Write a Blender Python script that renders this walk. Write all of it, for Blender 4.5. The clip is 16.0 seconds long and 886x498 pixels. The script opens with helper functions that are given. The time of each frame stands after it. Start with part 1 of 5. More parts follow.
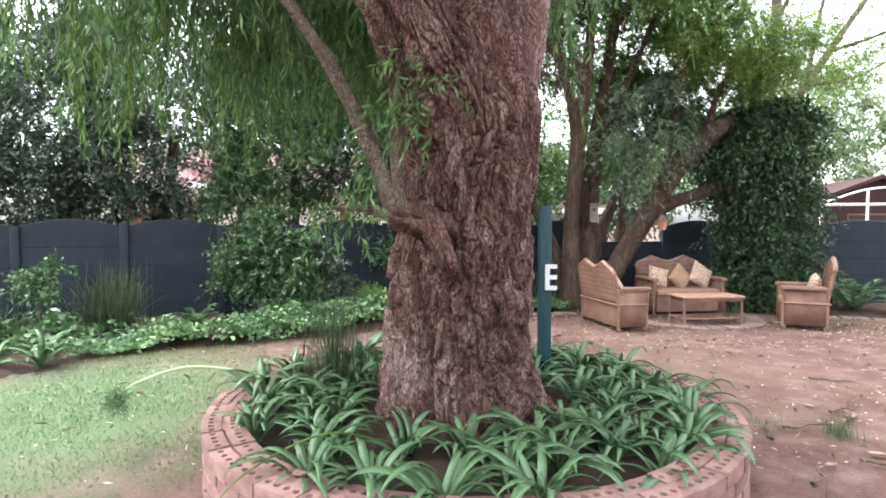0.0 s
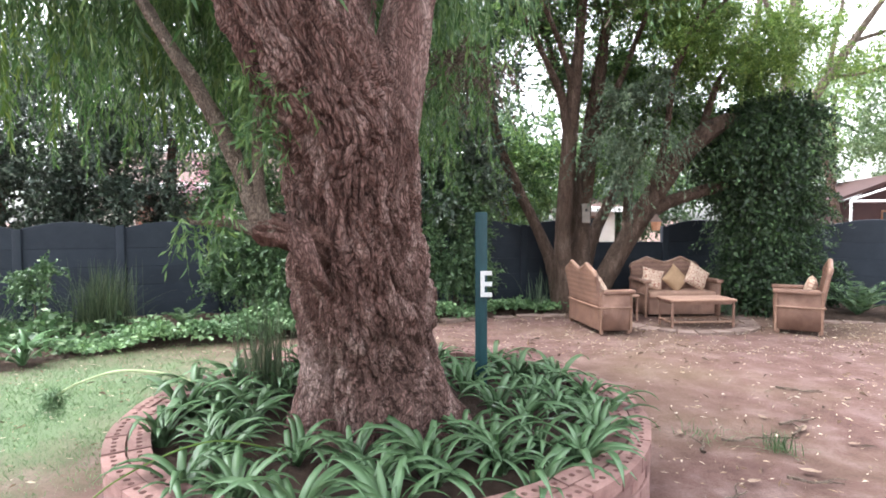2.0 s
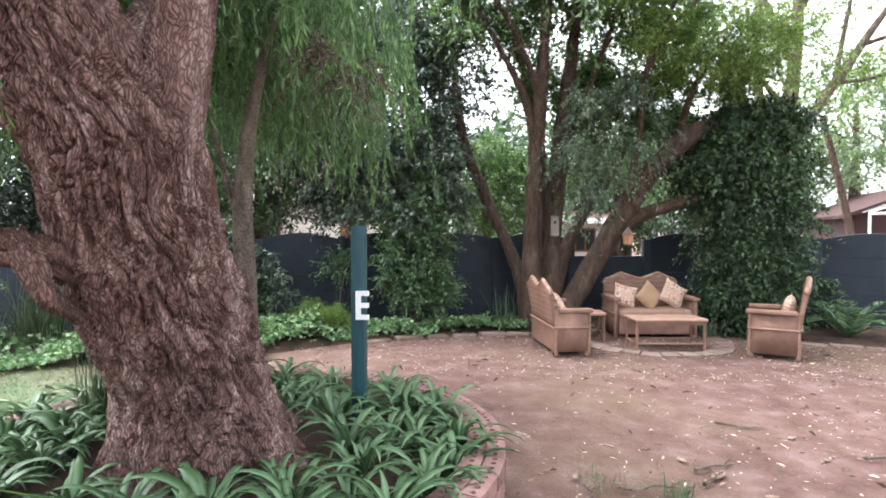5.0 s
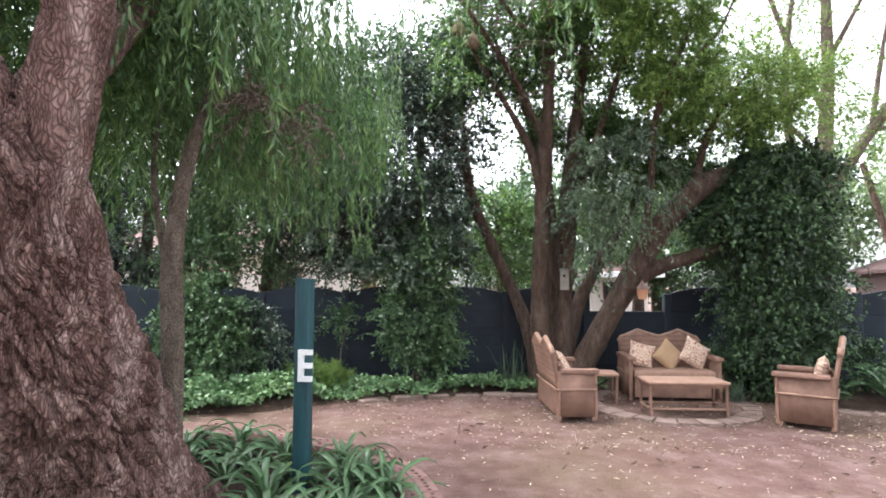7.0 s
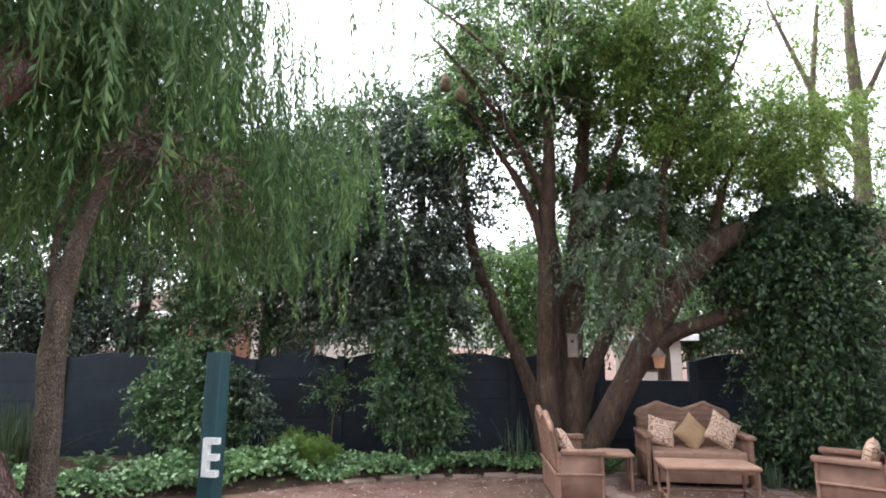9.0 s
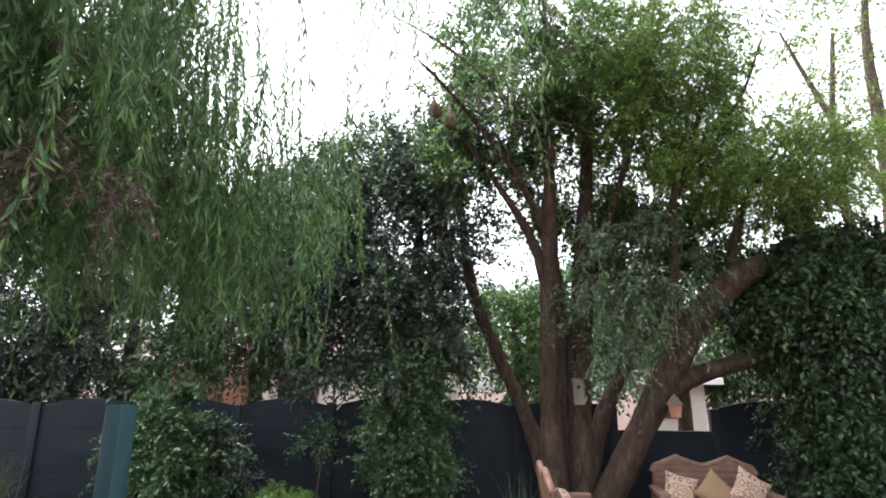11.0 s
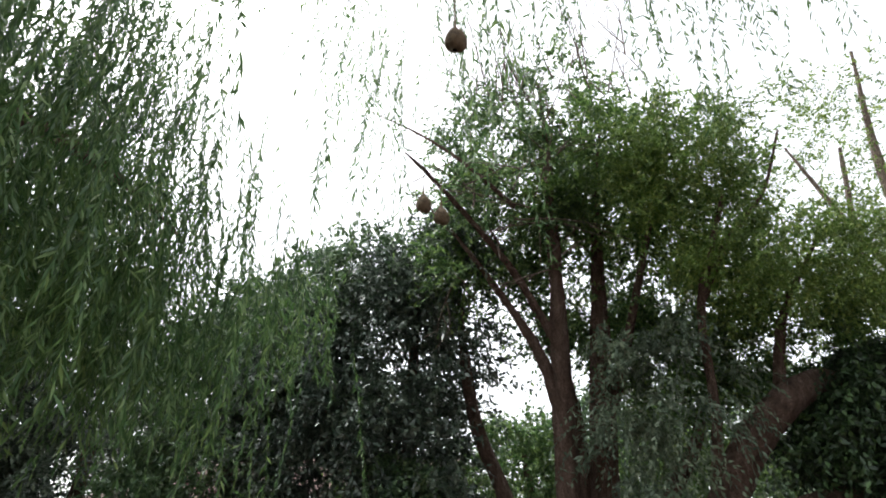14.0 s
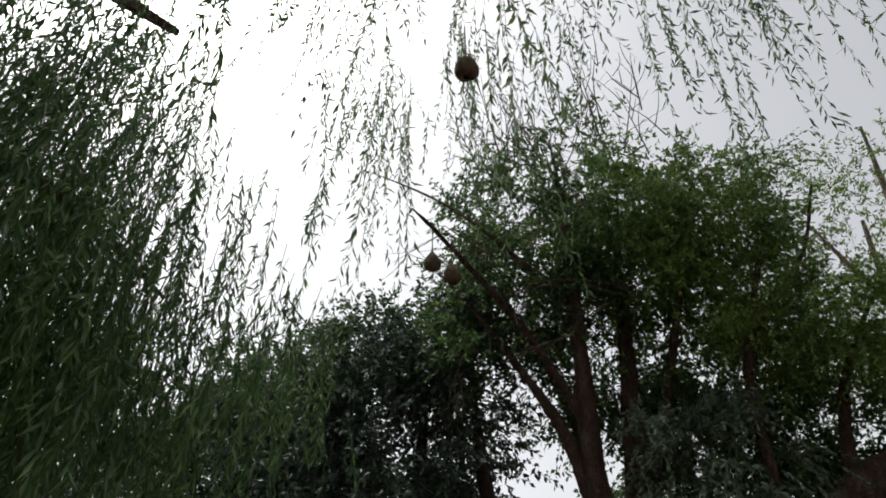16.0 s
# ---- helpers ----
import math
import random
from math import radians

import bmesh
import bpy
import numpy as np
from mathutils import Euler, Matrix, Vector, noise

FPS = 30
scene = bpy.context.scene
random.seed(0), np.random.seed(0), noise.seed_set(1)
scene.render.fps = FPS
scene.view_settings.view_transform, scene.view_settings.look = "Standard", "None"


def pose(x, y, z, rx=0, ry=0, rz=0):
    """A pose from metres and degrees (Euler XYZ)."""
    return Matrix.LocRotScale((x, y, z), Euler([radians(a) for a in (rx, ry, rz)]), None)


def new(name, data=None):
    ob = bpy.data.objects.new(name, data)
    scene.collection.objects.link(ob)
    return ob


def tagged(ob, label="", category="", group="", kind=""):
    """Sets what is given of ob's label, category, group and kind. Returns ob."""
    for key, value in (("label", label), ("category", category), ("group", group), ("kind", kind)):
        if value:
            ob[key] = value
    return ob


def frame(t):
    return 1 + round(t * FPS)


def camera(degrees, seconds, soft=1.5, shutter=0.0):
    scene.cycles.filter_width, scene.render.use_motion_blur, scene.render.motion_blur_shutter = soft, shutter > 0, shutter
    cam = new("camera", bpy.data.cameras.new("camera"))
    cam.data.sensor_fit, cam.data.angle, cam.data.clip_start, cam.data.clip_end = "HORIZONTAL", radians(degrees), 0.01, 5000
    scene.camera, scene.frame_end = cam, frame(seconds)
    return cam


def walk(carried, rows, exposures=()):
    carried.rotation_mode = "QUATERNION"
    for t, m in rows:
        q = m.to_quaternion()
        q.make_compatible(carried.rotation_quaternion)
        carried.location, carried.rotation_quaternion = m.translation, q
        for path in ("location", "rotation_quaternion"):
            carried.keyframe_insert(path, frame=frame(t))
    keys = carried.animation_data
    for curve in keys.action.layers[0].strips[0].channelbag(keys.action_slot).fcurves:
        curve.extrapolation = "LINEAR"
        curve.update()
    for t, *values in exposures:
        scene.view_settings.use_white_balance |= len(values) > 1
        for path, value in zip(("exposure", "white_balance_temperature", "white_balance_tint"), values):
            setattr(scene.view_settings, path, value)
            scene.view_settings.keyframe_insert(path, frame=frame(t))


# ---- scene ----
cam = camera(77.1, 16.0, 1.8)
METRES, EYE, TILT, LEAN, TURN = 5.4, 1.46, -2.5, 0.0, 0.0
ROWS = [
    (0.0, 0.0, 0.0, 0.0, 0.0, 0.0, -0.0),
    (0.5, 0.0302, -0.0027, 0.0047, 1.2, -0.1, 0.0),
    (1.0, 0.0673, -0.0052, 0.0086, 2.19, -0.14, 0.04),
    (1.5, 0.1033, -0.005, 0.0127, 2.94, -0.25, 0.04),
    (2.0, 0.1353, 0.0037, 0.0136, 3.45, -0.35, 0.03),
    (2.5, 0.1704, 0.0184, 0.018, 3.72, -0.45, -0.03),
    (3.0, 0.2027, 0.0326, 0.0211, 3.87, -0.53, -0.11),
    (3.5, 0.2398, 0.0475, 0.0212, 4.21, -0.57, -0.19),
    (4.0, 0.2701, 0.0654, 0.0215, 4.68, -0.65, -0.22),
    (6.5, 0.3877, 0.1422, 0.0231, 9.05, 4.98, -0.57),
    (7.0, 0.4126, 0.166, 0.0251, 10.14, 6.25, -0.59),
    (7.5, 0.441, 0.1879, 0.0308, 11.12, 8.33, -0.57),
    (8.0, 0.4692, 0.2118, 0.0344, 11.92, 10.36, -0.59),
    (8.5, 0.4843, 0.2409, 0.0384, 12.87, 11.43, -0.62),
    (9.0, 0.4947, 0.2761, 0.0428, 13.82, 12.47, -0.7),
    (11.5, 0.5336, 0.4076, 0.0571, 16.01, 18.59, -0.99),
    (12.0, 0.5354, 0.4364, 0.0583, 16.15, 21.18, -0.98),
    (12.5, 0.536, 0.4673, 0.0607, 16.31, 23.63, -1.0),
    (13.0, 0.532, 0.4959, 0.0608, 16.49, 25.24, -1.0),
    (13.5, 0.5261, 0.5222, 0.0636, 16.7, 27.7, -1.04),
    (14.0, 0.5227, 0.5504, 0.0652, 17.09, 30.31, -1.05),
    (14.5, 0.5193, 0.5805, 0.0686, 17.68, 33.03, -1.08),
    (15.0, 0.5084, 0.6087, 0.0713, 17.98, 35.19, -1.09),
    (15.5, 0.4936, 0.6327, 0.0714, 18.04, 37.75, -1.1),
    (16.0, 0.4866, 0.655, 0.0722, 18.11, 39.82, -1.17),
]
EXPOSURES = [(0.0, 3.0, 6200, 10), (4.0, 3.0, 6200, 10), (7.0, 2.85, 6200, 10), (9.0, 2.48, 6250, 10), (12.5, 2.18, 6300, 10), (14.5, 1.4, 6400, 10), (16.0, 0.4, 6500, 10)]
walk(cam, [(t, pose(0, 0, EYE, TILT, LEAN, TURN) @ pose(METRES * x, METRES * y, METRES * z, 90 + pitch, roll, yaw)) for t, x, y, z, yaw, pitch, roll in ROWS],
     EXPOSURES)

# ---------------------------------------------------------------- world and light
SUN_EL, SUN_AZ = 62.0, 285.0
world = bpy.data.worlds.new("sky")
scene.world = world
world.use_nodes = True
wn, wl = world.node_tree.nodes, world.node_tree.links
sky = wn.new("ShaderNodeTexSky")
sky.sky_type, sky.sun_disc = "NISHITA", False
sky.sun_elevation, sky.sun_rotation = radians(SUN_EL), radians(SUN_AZ)
sky.dust_density, sky.air_density, sky.ozone_density = 4.0, 1.0, 1.0
grey = wn.new("ShaderNodeHueSaturation")
grey.inputs["Saturation"].default_value = 0.15
wl.new(sky.outputs[0], grey.inputs["Color"])
wl.new(grey.outputs[0], wn["Background"].inputs[0])
wn["Background"].inputs[1].default_value = 0.15
sun = new("sun", bpy.data.lights.new("sun", "SUN"))
sun.data.energy, sun.data.angle, sun.data.color = 0.6, radians(40), (1.0, 0.97, 0.93)
sun.matrix_world = pose(0, 0, 20, 90 - SUN_EL, 0, 180 - SUN_AZ)

# ---------------------------------------------------------------- helpers of the scene
RNG = np.random.default_rng(7)


def part(name, bm, material, parent, label="", smooth=True):
    """Link a bmesh as one mesh object under a thing or a part."""
    me = bpy.data.meshes.new(name)
    bm.to_mesh(me)
    bm.free()
    return hang_mesh(name, me, material, parent, label, smooth)


def hang_mesh(name, me, material, parent=None, label="", smooth=True):
    if material is not None and not me.materials:
        me.materials.append(material)
    if smooth and len(me.polygons):
        me.polygons.foreach_set("use_smooth", [True] * len(me.polygons))
    ob = new(name, me)
    ob.parent = parent
    return tagged(ob, label)


def thing(name, label, category, x=0.0, y=0.0, z=0.0, rz=0.0, group="", kind=""):
    ob = new(name)
    ob.empty_display_size = 0.1
    ob.matrix_basis = pose(x, y, z, 0, 0, rz)
    return tagged(ob, label, category, group, kind)


def mesh_np(name, verts, faces):
    """A mesh from arrays: verts (n, 3), faces (m, k)."""
    me = bpy.data.meshes.new(name)
    n, (m, k) = len(verts), faces.shape
    me.vertices.add(n)
    me.vertices.foreach_set("co", np.ascontiguousarray(verts, dtype=np.float32).ravel())
    me.loops.add(m * k)
    me.loops.foreach_set("vertex_index", np.ascontiguousarray(faces, dtype=np.int32).ravel())
    me.polygons.add(m)
    me.polygons.foreach_set("loop_start", np.arange(0, m * k, k, dtype=np.int32))
    me.update(calc_edges=True)
    return me


def hash3(i, j, k):
    h = (i * 374761393 + j * 668265263 + k * 2147483647 + 1013904223).astype(np.int64) & 0xFFFFFFFF
    h = ((h ^ (h >> 13)) * 1274126177) & 0xFFFFFFFF
    h = ((h ^ (h >> 16)) * 2246822519) & 0xFFFFFFFF
    return ((h ^ (h >> 15)) & 0xFFFF) / 65535.0


def vnoise(p):
    """Smooth value noise in 0..1 at points (n, 3)."""
    f = np.floor(p)
    i = f.astype(np.int64)
    u = p - f
    u = u * u * (3 - 2 * u)
    out = np.zeros(len(p))
    for a in (0, 1):
        for b in (0, 1):
            for c in (0, 1):
                w = (u[:, 0] if a else 1 - u[:, 0]) * (u[:, 1] if b else 1 - u[:, 1]) * (u[:, 2] if c else 1 - u[:, 2])
                out += w * hash3(i[:, 0] + a, i[:, 1] + b, i[:, 2] + c)
    return out


def plates(u, v, period):
    """Cells with jittered middles, u wrapping at period: the gap to the next cell, and a number for each cell."""
    iu, iv = np.floor(u).astype(np.int64), np.floor(v).astype(np.int64)
    f1, f2, who = np.full(len(u), 9.0), np.full(len(u), 9.0), np.zeros(len(u))
    for a in (-1, 0, 1):
        for b in (-1, 0, 1):
            ci, cj = iu + a, iv + b
            w = ci % period
            du = ci + 0.15 + 0.7 * hash3(w, cj, w * 0) - u
            dv = cj + 0.1 + 0.8 * hash3(w, cj, w * 0 + 7) - v
            d = np.hypot(du, dv)
            near = d < f1
            f2 = np.where(near, f1, np.minimum(f2, d))
            who = np.where(near, hash3(w, cj, w * 0 + 13), who)
            f1 = np.where(near, d, f1)
    return f2 - f1, who


def unit(v):
    return v / np.maximum(np.linalg.norm(v, axis=-1, keepdims=True), 1e-9)


def spline(points, n):
    """n points along a Catmull-Rom curve through the rows of points (any columns)."""
    p = np.array(points, float)
    p = np.vstack([2 * p[0] - p[1], p, 2 * p[-1] - p[-2]])
    t = np.linspace(0, len(p) - 3 - 1e-6, n)
    i = t.astype(int)
    u = (t - i)[:, None]
    a, b, c, d = p[i], p[i + 1], p[i + 2], p[i + 3]
    return 0.5 * (2 * b + (c - a) * u + (2 * a - 5 * b + 4 * c - d) * u ** 2 + (3 * b - a - 3 * c + d) * u ** 3)


def tube_np(points, rings, sides, wobble=0.0, bark=None):
    """A tube through rows (x, y, z, r); bark(angle, length) gives relief in metres."""
    s = spline(points, rings)
    c, r = s[:, :3], s[:, 3]
    tan = unit(np.gradient(c, axis=0))
    ref = np.array([0.0, -1.0, 0.0]) if abs(tan[:, 1]).max() < 0.85 else np.array([1.0, 0.0, 0.0])
    e1 = unit(np.cross(tan, ref))
    e2 = np.cross(tan, e1)
    a = np.linspace(0, 2 * math.pi, sides, endpoint=False)
    length = np.concatenate([[0], np.cumsum(np.linalg.norm(np.diff(c, axis=0), axis=1))])
    A, Ln = np.meshgrid(a, length)
    R = np.repeat(r[:, None], sides, 1)
    if wobble:
        q = np.stack([np.cos(A) * 1.3 + c[:, :1], np.sin(A) * 1.3 + c[:, 1:2], Ln * 2.0], -1).reshape(-1, 3)
        R = R * (1 + wobble * 2 * (vnoise(q).reshape(R.shape) - 0.5))
    if bark:
        R = R + bark(A.ravel(), Ln.ravel(), R.ravel()).reshape(R.shape)
    v = c[:, None, :] + R[..., None] * (np.cos(A)[..., None] * e1[:, None] + np.sin(A)[..., None] * e2[:, None])
    v = v.reshape(-1, 3)
    i = np.arange(rings - 1)[:, None] * sides
    j = np.arange(sides)[None]
    k = (j + 1) % sides
    f = np.stack([i + j, i + k, i + sides + k, i + sides + j], -1).reshape(-1, 4)
    return v, f


def tube(name, points, material, parent, rings=24, sides=10, wobble=0.08, bark=None, label=""):
    v, f = tube_np(points, rings, sides, wobble, bark)
    return hang_mesh(name, mesh_np(name, v, f), material, parent, label)


def leaf_quads(base, way, length, width, fold=0.25, rng=RNG):
    """Folded pointed leaves: 4 points and 2 triangles each."""
    n = len(base)
    side = unit(np.cross(way, rng.normal(size=(n, 3))))
    nor = np.cross(way, side)
    L, W = length[:, None], width[:, None]
    mid = base + way * L * 0.45
    v = np.stack([base, mid + side * W * 0.5 + nor * W * fold, base + way * L, mid - side * W * 0.5 + nor * W * fold], 1).reshape(-1, 3)
    k = np.arange(n)[:, None] * 4
    f = np.concatenate([k + [0, 1, 2], k + [0, 2, 3]], 1).reshape(-1, 3)
    return v, f


def sprays(P, D, L, K, leaf, width, droop=0.3, spread=0.8, hang=0.2, stem=0.0, rng=RNG):
    """Leafy twigs: starts P, ways D, lengths L, K leaves each. Returns verts and triangles."""
    n = len(P)
    t = np.linspace(0.08, 1.0, K)[None, :] + rng.uniform(-0.4, 0.4, (n, K)) / K
    Lt = L[:, None] * t
    q = P[:, None] + D[:, None] * Lt[..., None]
    q[..., 2] -= droop * Lt * t
    way = D[:, None] * 0.6 + rng.normal(size=(n, K, 3)) * spread
    way[..., 2] -= hang + droop * t
    way = unit(way).reshape(-1, 3)
    m = n * K
    v, f = leaf_quads(q.reshape(-1, 3), way, leaf * rng.uniform(0.65, 1.25, m), width * rng.uniform(0.7, 1.2, m), rng=rng)
    if stem:
        s = np.linspace(0, 1, 4)
        c = P[:, None] + D[:, None] * (L[:, None] * s)[..., None]
        c[..., 2] -= droop * L[:, None] * s * s
        tri = np.array([[1, 0, 0], [-0.5, 0.87, 0], [-0.5, -0.87, 0]]) * stem
        sv = (c[:, :, None] + tri[None, None] * (1.15 - s)[None, :, None, None]).reshape(-1, 3)
        k = np.arange(n)[:, None, None] * 12 + (np.arange(3) * 3)[None, :, None]
        fs = []
        for a in range(3):
            b = (a + 1) % 3
            fs += [k + np.array([a, b, 3 + b]), k + np.array([a, 3 + b, 3 + a])]
        sf = np.concatenate(fs, 1).reshape(-1, 3)
        f = np.vstack([f, sf + len(v)])
        v = np.vstack([v, sv])
    return v, f


def in_blob(n, c, r, shell=0.35, rng=RNG):
    """Points in an ellipsoid, more towards its outside, with the way out."""
    d = unit(rng.normal(size=(n, 3)))
    q = d * (shell + (1 - shell) * rng.uniform(0, 1, n)[:, None] ** 0.6)
    bump = 0.75 + 0.5 * vnoise(d * 2.3 + np.array(c))[:, None]
    return np.array(c) + q * np.array(r) * bump, d


def crown(blobs, K, leaf, width, twig, droop, spread, hang, rng, stem=0.0, shell=0.35):
    """Leafy twigs filling several ellipsoids (x, y, z, rx, ry, rz, twigs), gathered in clumps with gaps."""
    vs, fs, o = [], [], 0
    for x, y, z, rx, ry, rz, n in blobs:
        hubs = max(6, int(n / 14))
        h, hd = in_blob(hubs, (x, y, z), (rx, ry, rz), shell, rng)
        pick = rng.integers(0, hubs, n)
        P = h[pick] + rng.normal(size=(n, 3)) * 0.10 * (rx + ry + rz) / 3
        D = unit(hd[pick] * 0.6 + rng.normal(size=(n, 3)) * 0.7 + np.array([0, 0, 0.1]))
        v, f = sprays(P, D, twig * rng.uniform(0.5, 1.2, n), K, leaf, width, droop, spread, hang, stem, rng)
        vs.append(v)
        fs.append(f + o)
        o += len(v)
    return np.vstack(vs), np.vstack(fs)


def joined(pieces):
    vs, fs, o = [], [], 0
    for v, f in pieces:
        vs.append(v)
        fs.append(f + o)
        o += len(v)
    return np.vstack(vs), np.vstack(fs)


def box(bm, x0, y0, z0, x1, y1, z1, m=None):
    vs = [bm.verts.new(Vector(p) if m is None else m @ Vector(p)) for p in
          ((x0, y0, z0), (x1, y0, z0), (x1, y1, z0), (x0, y1, z0), (x0, y0, z1), (x1, y0, z1), (x1, y1, z1), (x0, y1, z1))]
    for q in ((3, 2, 1, 0), (4, 5, 6, 7), (0, 1, 5, 4), (1, 2, 6, 5), (2, 3, 7, 6), (3, 0, 4, 7)):
        bm.faces.new([vs[i] for i in q])
    return vs


def rounded(x0, y0, z0, x1, y1, z1, r=0.006, seg=2):
    bm = bmesh.new()
    box(bm, x0, y0, z0, x1, y1, z1)
    bmesh.ops.bevel(bm, geom=bm.edges[:], offset=r, segments=seg, affect="EDGES", profile=0.6)
    return bm


# ---------------------------------------------------------------- materials
def nodes_of(name):
    m = bpy.data.materials.new(name)
    m.use_nodes = True
    return m, m.node_tree.nodes, m.node_tree.links, m.node_tree.nodes["Principled BSDF"]


def ramp(n, l, fac, stops):
    r = n.new("ShaderNodeValToRGB")
    while len(r.color_ramp.elements) < len(stops):
        r.color_ramp.elements.new(0.5)
    for e, (p, c) in zip(r.color_ramp.elements, stops):
        e.position, e.color = p, (*c, 1)
    l.new(fac, r.inputs[0])
    return r.outputs[0]


def noise_tex(n, l, scale, detail=5.0, rough=0.6, stretch=None, space="Object"):
    tc = n.new("ShaderNodeTexCoord")
    out = tc.outputs[space]
    if stretch:
        mp = n.new("ShaderNodeMapping")
        mp.inputs["Scale"].default_value = stretch
        l.new(out, mp.inputs[0])
        out = mp.outputs[0]
    t = n.new("ShaderNodeTexNoise")
    t.inputs["Scale"].default_value, t.inputs["Detail"].default_value, t.inputs["Roughness"].default_value = scale, detail, rough
    l.new(out, t.inputs["Vector"])
    return t.outputs["Fac"]


def bump(n, l, bsdf, height, strength, dist):
    b = n.new("ShaderNodeBump")
    b.inputs["Strength"].default_value, b.inputs["Distance"].default_value = strength, dist
    l.new(height, b.inputs["Height"])
    l.new(b.outputs[0], bsdf.inputs["Normal"])


def mixed(n, l, fac, a, b, blend="MIX"):
    m = n.new("ShaderNodeMix")
    m.data_type, m.blend_type = "RGBA", blend
    for sock, val in ((m.inputs[0], fac), (m.inputs[6], a), (m.inputs[7], b)):
        if isinstance(val, (int, float)):
            sock.default_value = val
        elif isinstance(val, tuple):
            sock.default_value = (*val, 1)
        else:
            l.new(val, sock)
    return m.outputs[2]


def surface(name, lo, hi, rough=0.7, scale=6.0, fine=60.0, relief=0.3, dist=0.01, stretch=None, metallic=0.0, vary=0.0, spec=0.3):
    """A mottled surface: two colours at a broad scale, grain at a fine one, relief."""
    m, n, l, b = nodes_of(name)
    broad = noise_tex(n, l, scale, 4, 0.6, stretch)
    grain = noise_tex(n, l, fine, 6, 0.7, stretch)
    col = ramp(n, l, broad, [(0.3, lo), (0.7, hi)])
    col = mixed(n, l, 0.5, col, ramp(n, l, grain, [(0.3, (0.45, 0.45, 0.45)), (0.7, (1, 1, 1))]), "MULTIPLY")
    if vary:
        oi = n.new("ShaderNodeObjectInfo")
        col = mixed(n, l, 1.0, col, ramp(n, l, oi.outputs["Random"], [(0, (1 - vary,) * 3), (1, (1 + vary,) * 3)]), "MULTIPLY")
    l.new(col, b.inputs["Base Color"])
    b.inputs["Roughness"].default_value, b.inputs["Metallic"].default_value = rough, metallic
    b.inputs["Specular IOR Level"].default_value = spec
    bump(n, l, b, grain, relief, dist)
    return m


def leaf_material(name, dark, mid, light, rough=0.45, through_light=0.3):
    m, n, l, b = nodes_of(name)
    g = n.new("ShaderNodeNewGeometry")
    col = ramp(n, l, g.outputs["Random Per Island"], [(0.0, dark), (0.55, mid), (1.0, light)])
    patch = noise_tex(n, l, 1.3, 2)
    col = mixed(n, l, 0.55, col, ramp(n, l, patch, [(0.35, (0.55, 0.6, 0.6)), (0.65, (1.25, 1.2, 1.0))]), "MULTIPLY")
    l.new(col, b.inputs["Base Color"])
    b.inputs["Roughness"].default_value = rough
    tr = n.new("ShaderNodeBsdfTranslucent")
    l.new(col, tr.inputs["Color"])
    mx = n.new("ShaderNodeMixShader")
    mx.inputs[0].default_value = through_light
    l.new(b.outputs[0], mx.inputs[1])
    l.new(tr.outputs[0], mx.inputs[2])
    l.new(mx.outputs[0], n["Material Output"].inputs["Surface"])
    return m


def bark_material(name, dark, mid, light, scale=1.0, cracks=0.75):
    m, n, l, b = nodes_of(name)
    long = noise_tex(n, l, 9.0 * scale, 8, 0.7, (1, 1, 0.28))
    vor = n.new("ShaderNodeTexVoronoi")
    vor.feature = "DISTANCE_TO_EDGE"
    tc, mp = n.new("ShaderNodeTexCoord"), n.new("ShaderNodeMapping")
    mp.inputs["Scale"].default_value = (17 * scale, 17 * scale, 4.5 * scale)
    warp = n.new("ShaderNodeTexNoise")
    warp.inputs["Scale"].default_value = 5.0
    l.new(tc.outputs["Object"], warp.inputs["Vector"])
    add = n.new("ShaderNodeVectorMath")
    add.operation = "MULTIPLY_ADD"
    add.inputs[1].default_value = (0.16, 0.16, 0.16)
    l.new(warp.outputs["Color"], add.inputs[0])
    l.new(tc.outputs["Object"], add.inputs[2])
    l.new(add.outputs[0], mp.inputs[0])
    l.new(mp.outputs[0], vor.inputs["Vector"])
    crack = ramp(n, l, vor.outputs["Distance"], [(0.0, (0, 0, 0)), (0.22, (1, 1, 1))])
    col = ramp(n, l, long, [(0.25, dark), (0.5, mid), (0.75, light)])
    col = mixed(n, l, cracks, col, ramp(n, l, vor.outputs["Distance"], [(0.0, (0.12, 0.1, 0.09)), (0.12, (0.75, 0.72, 0.7)), (0.35, (1.15, 1.15, 1.15))]), "MULTIPLY")
    fine = noise_tex(n, l, 70.0, 6, 0.75, (1, 1, 0.4))
    col = mixed(n, l, 0.5, col, ramp(n, l, fine, [(0.3, (0.5, 0.5, 0.5)), (0.7, (1.2, 1.2, 1.2))]), "MULTIPLY")
    l.new(col, b.inputs["Base Color"])
    b.inputs["Roughness"].default_value, b.inputs["Specular IOR Level"].default_value = 0.85, 0.2
    h = mixed(n, l, 1.0 - 0.6 * cracks, crack, fine)
    bump(n, l, b, h, 0.9, 0.03)
    return m


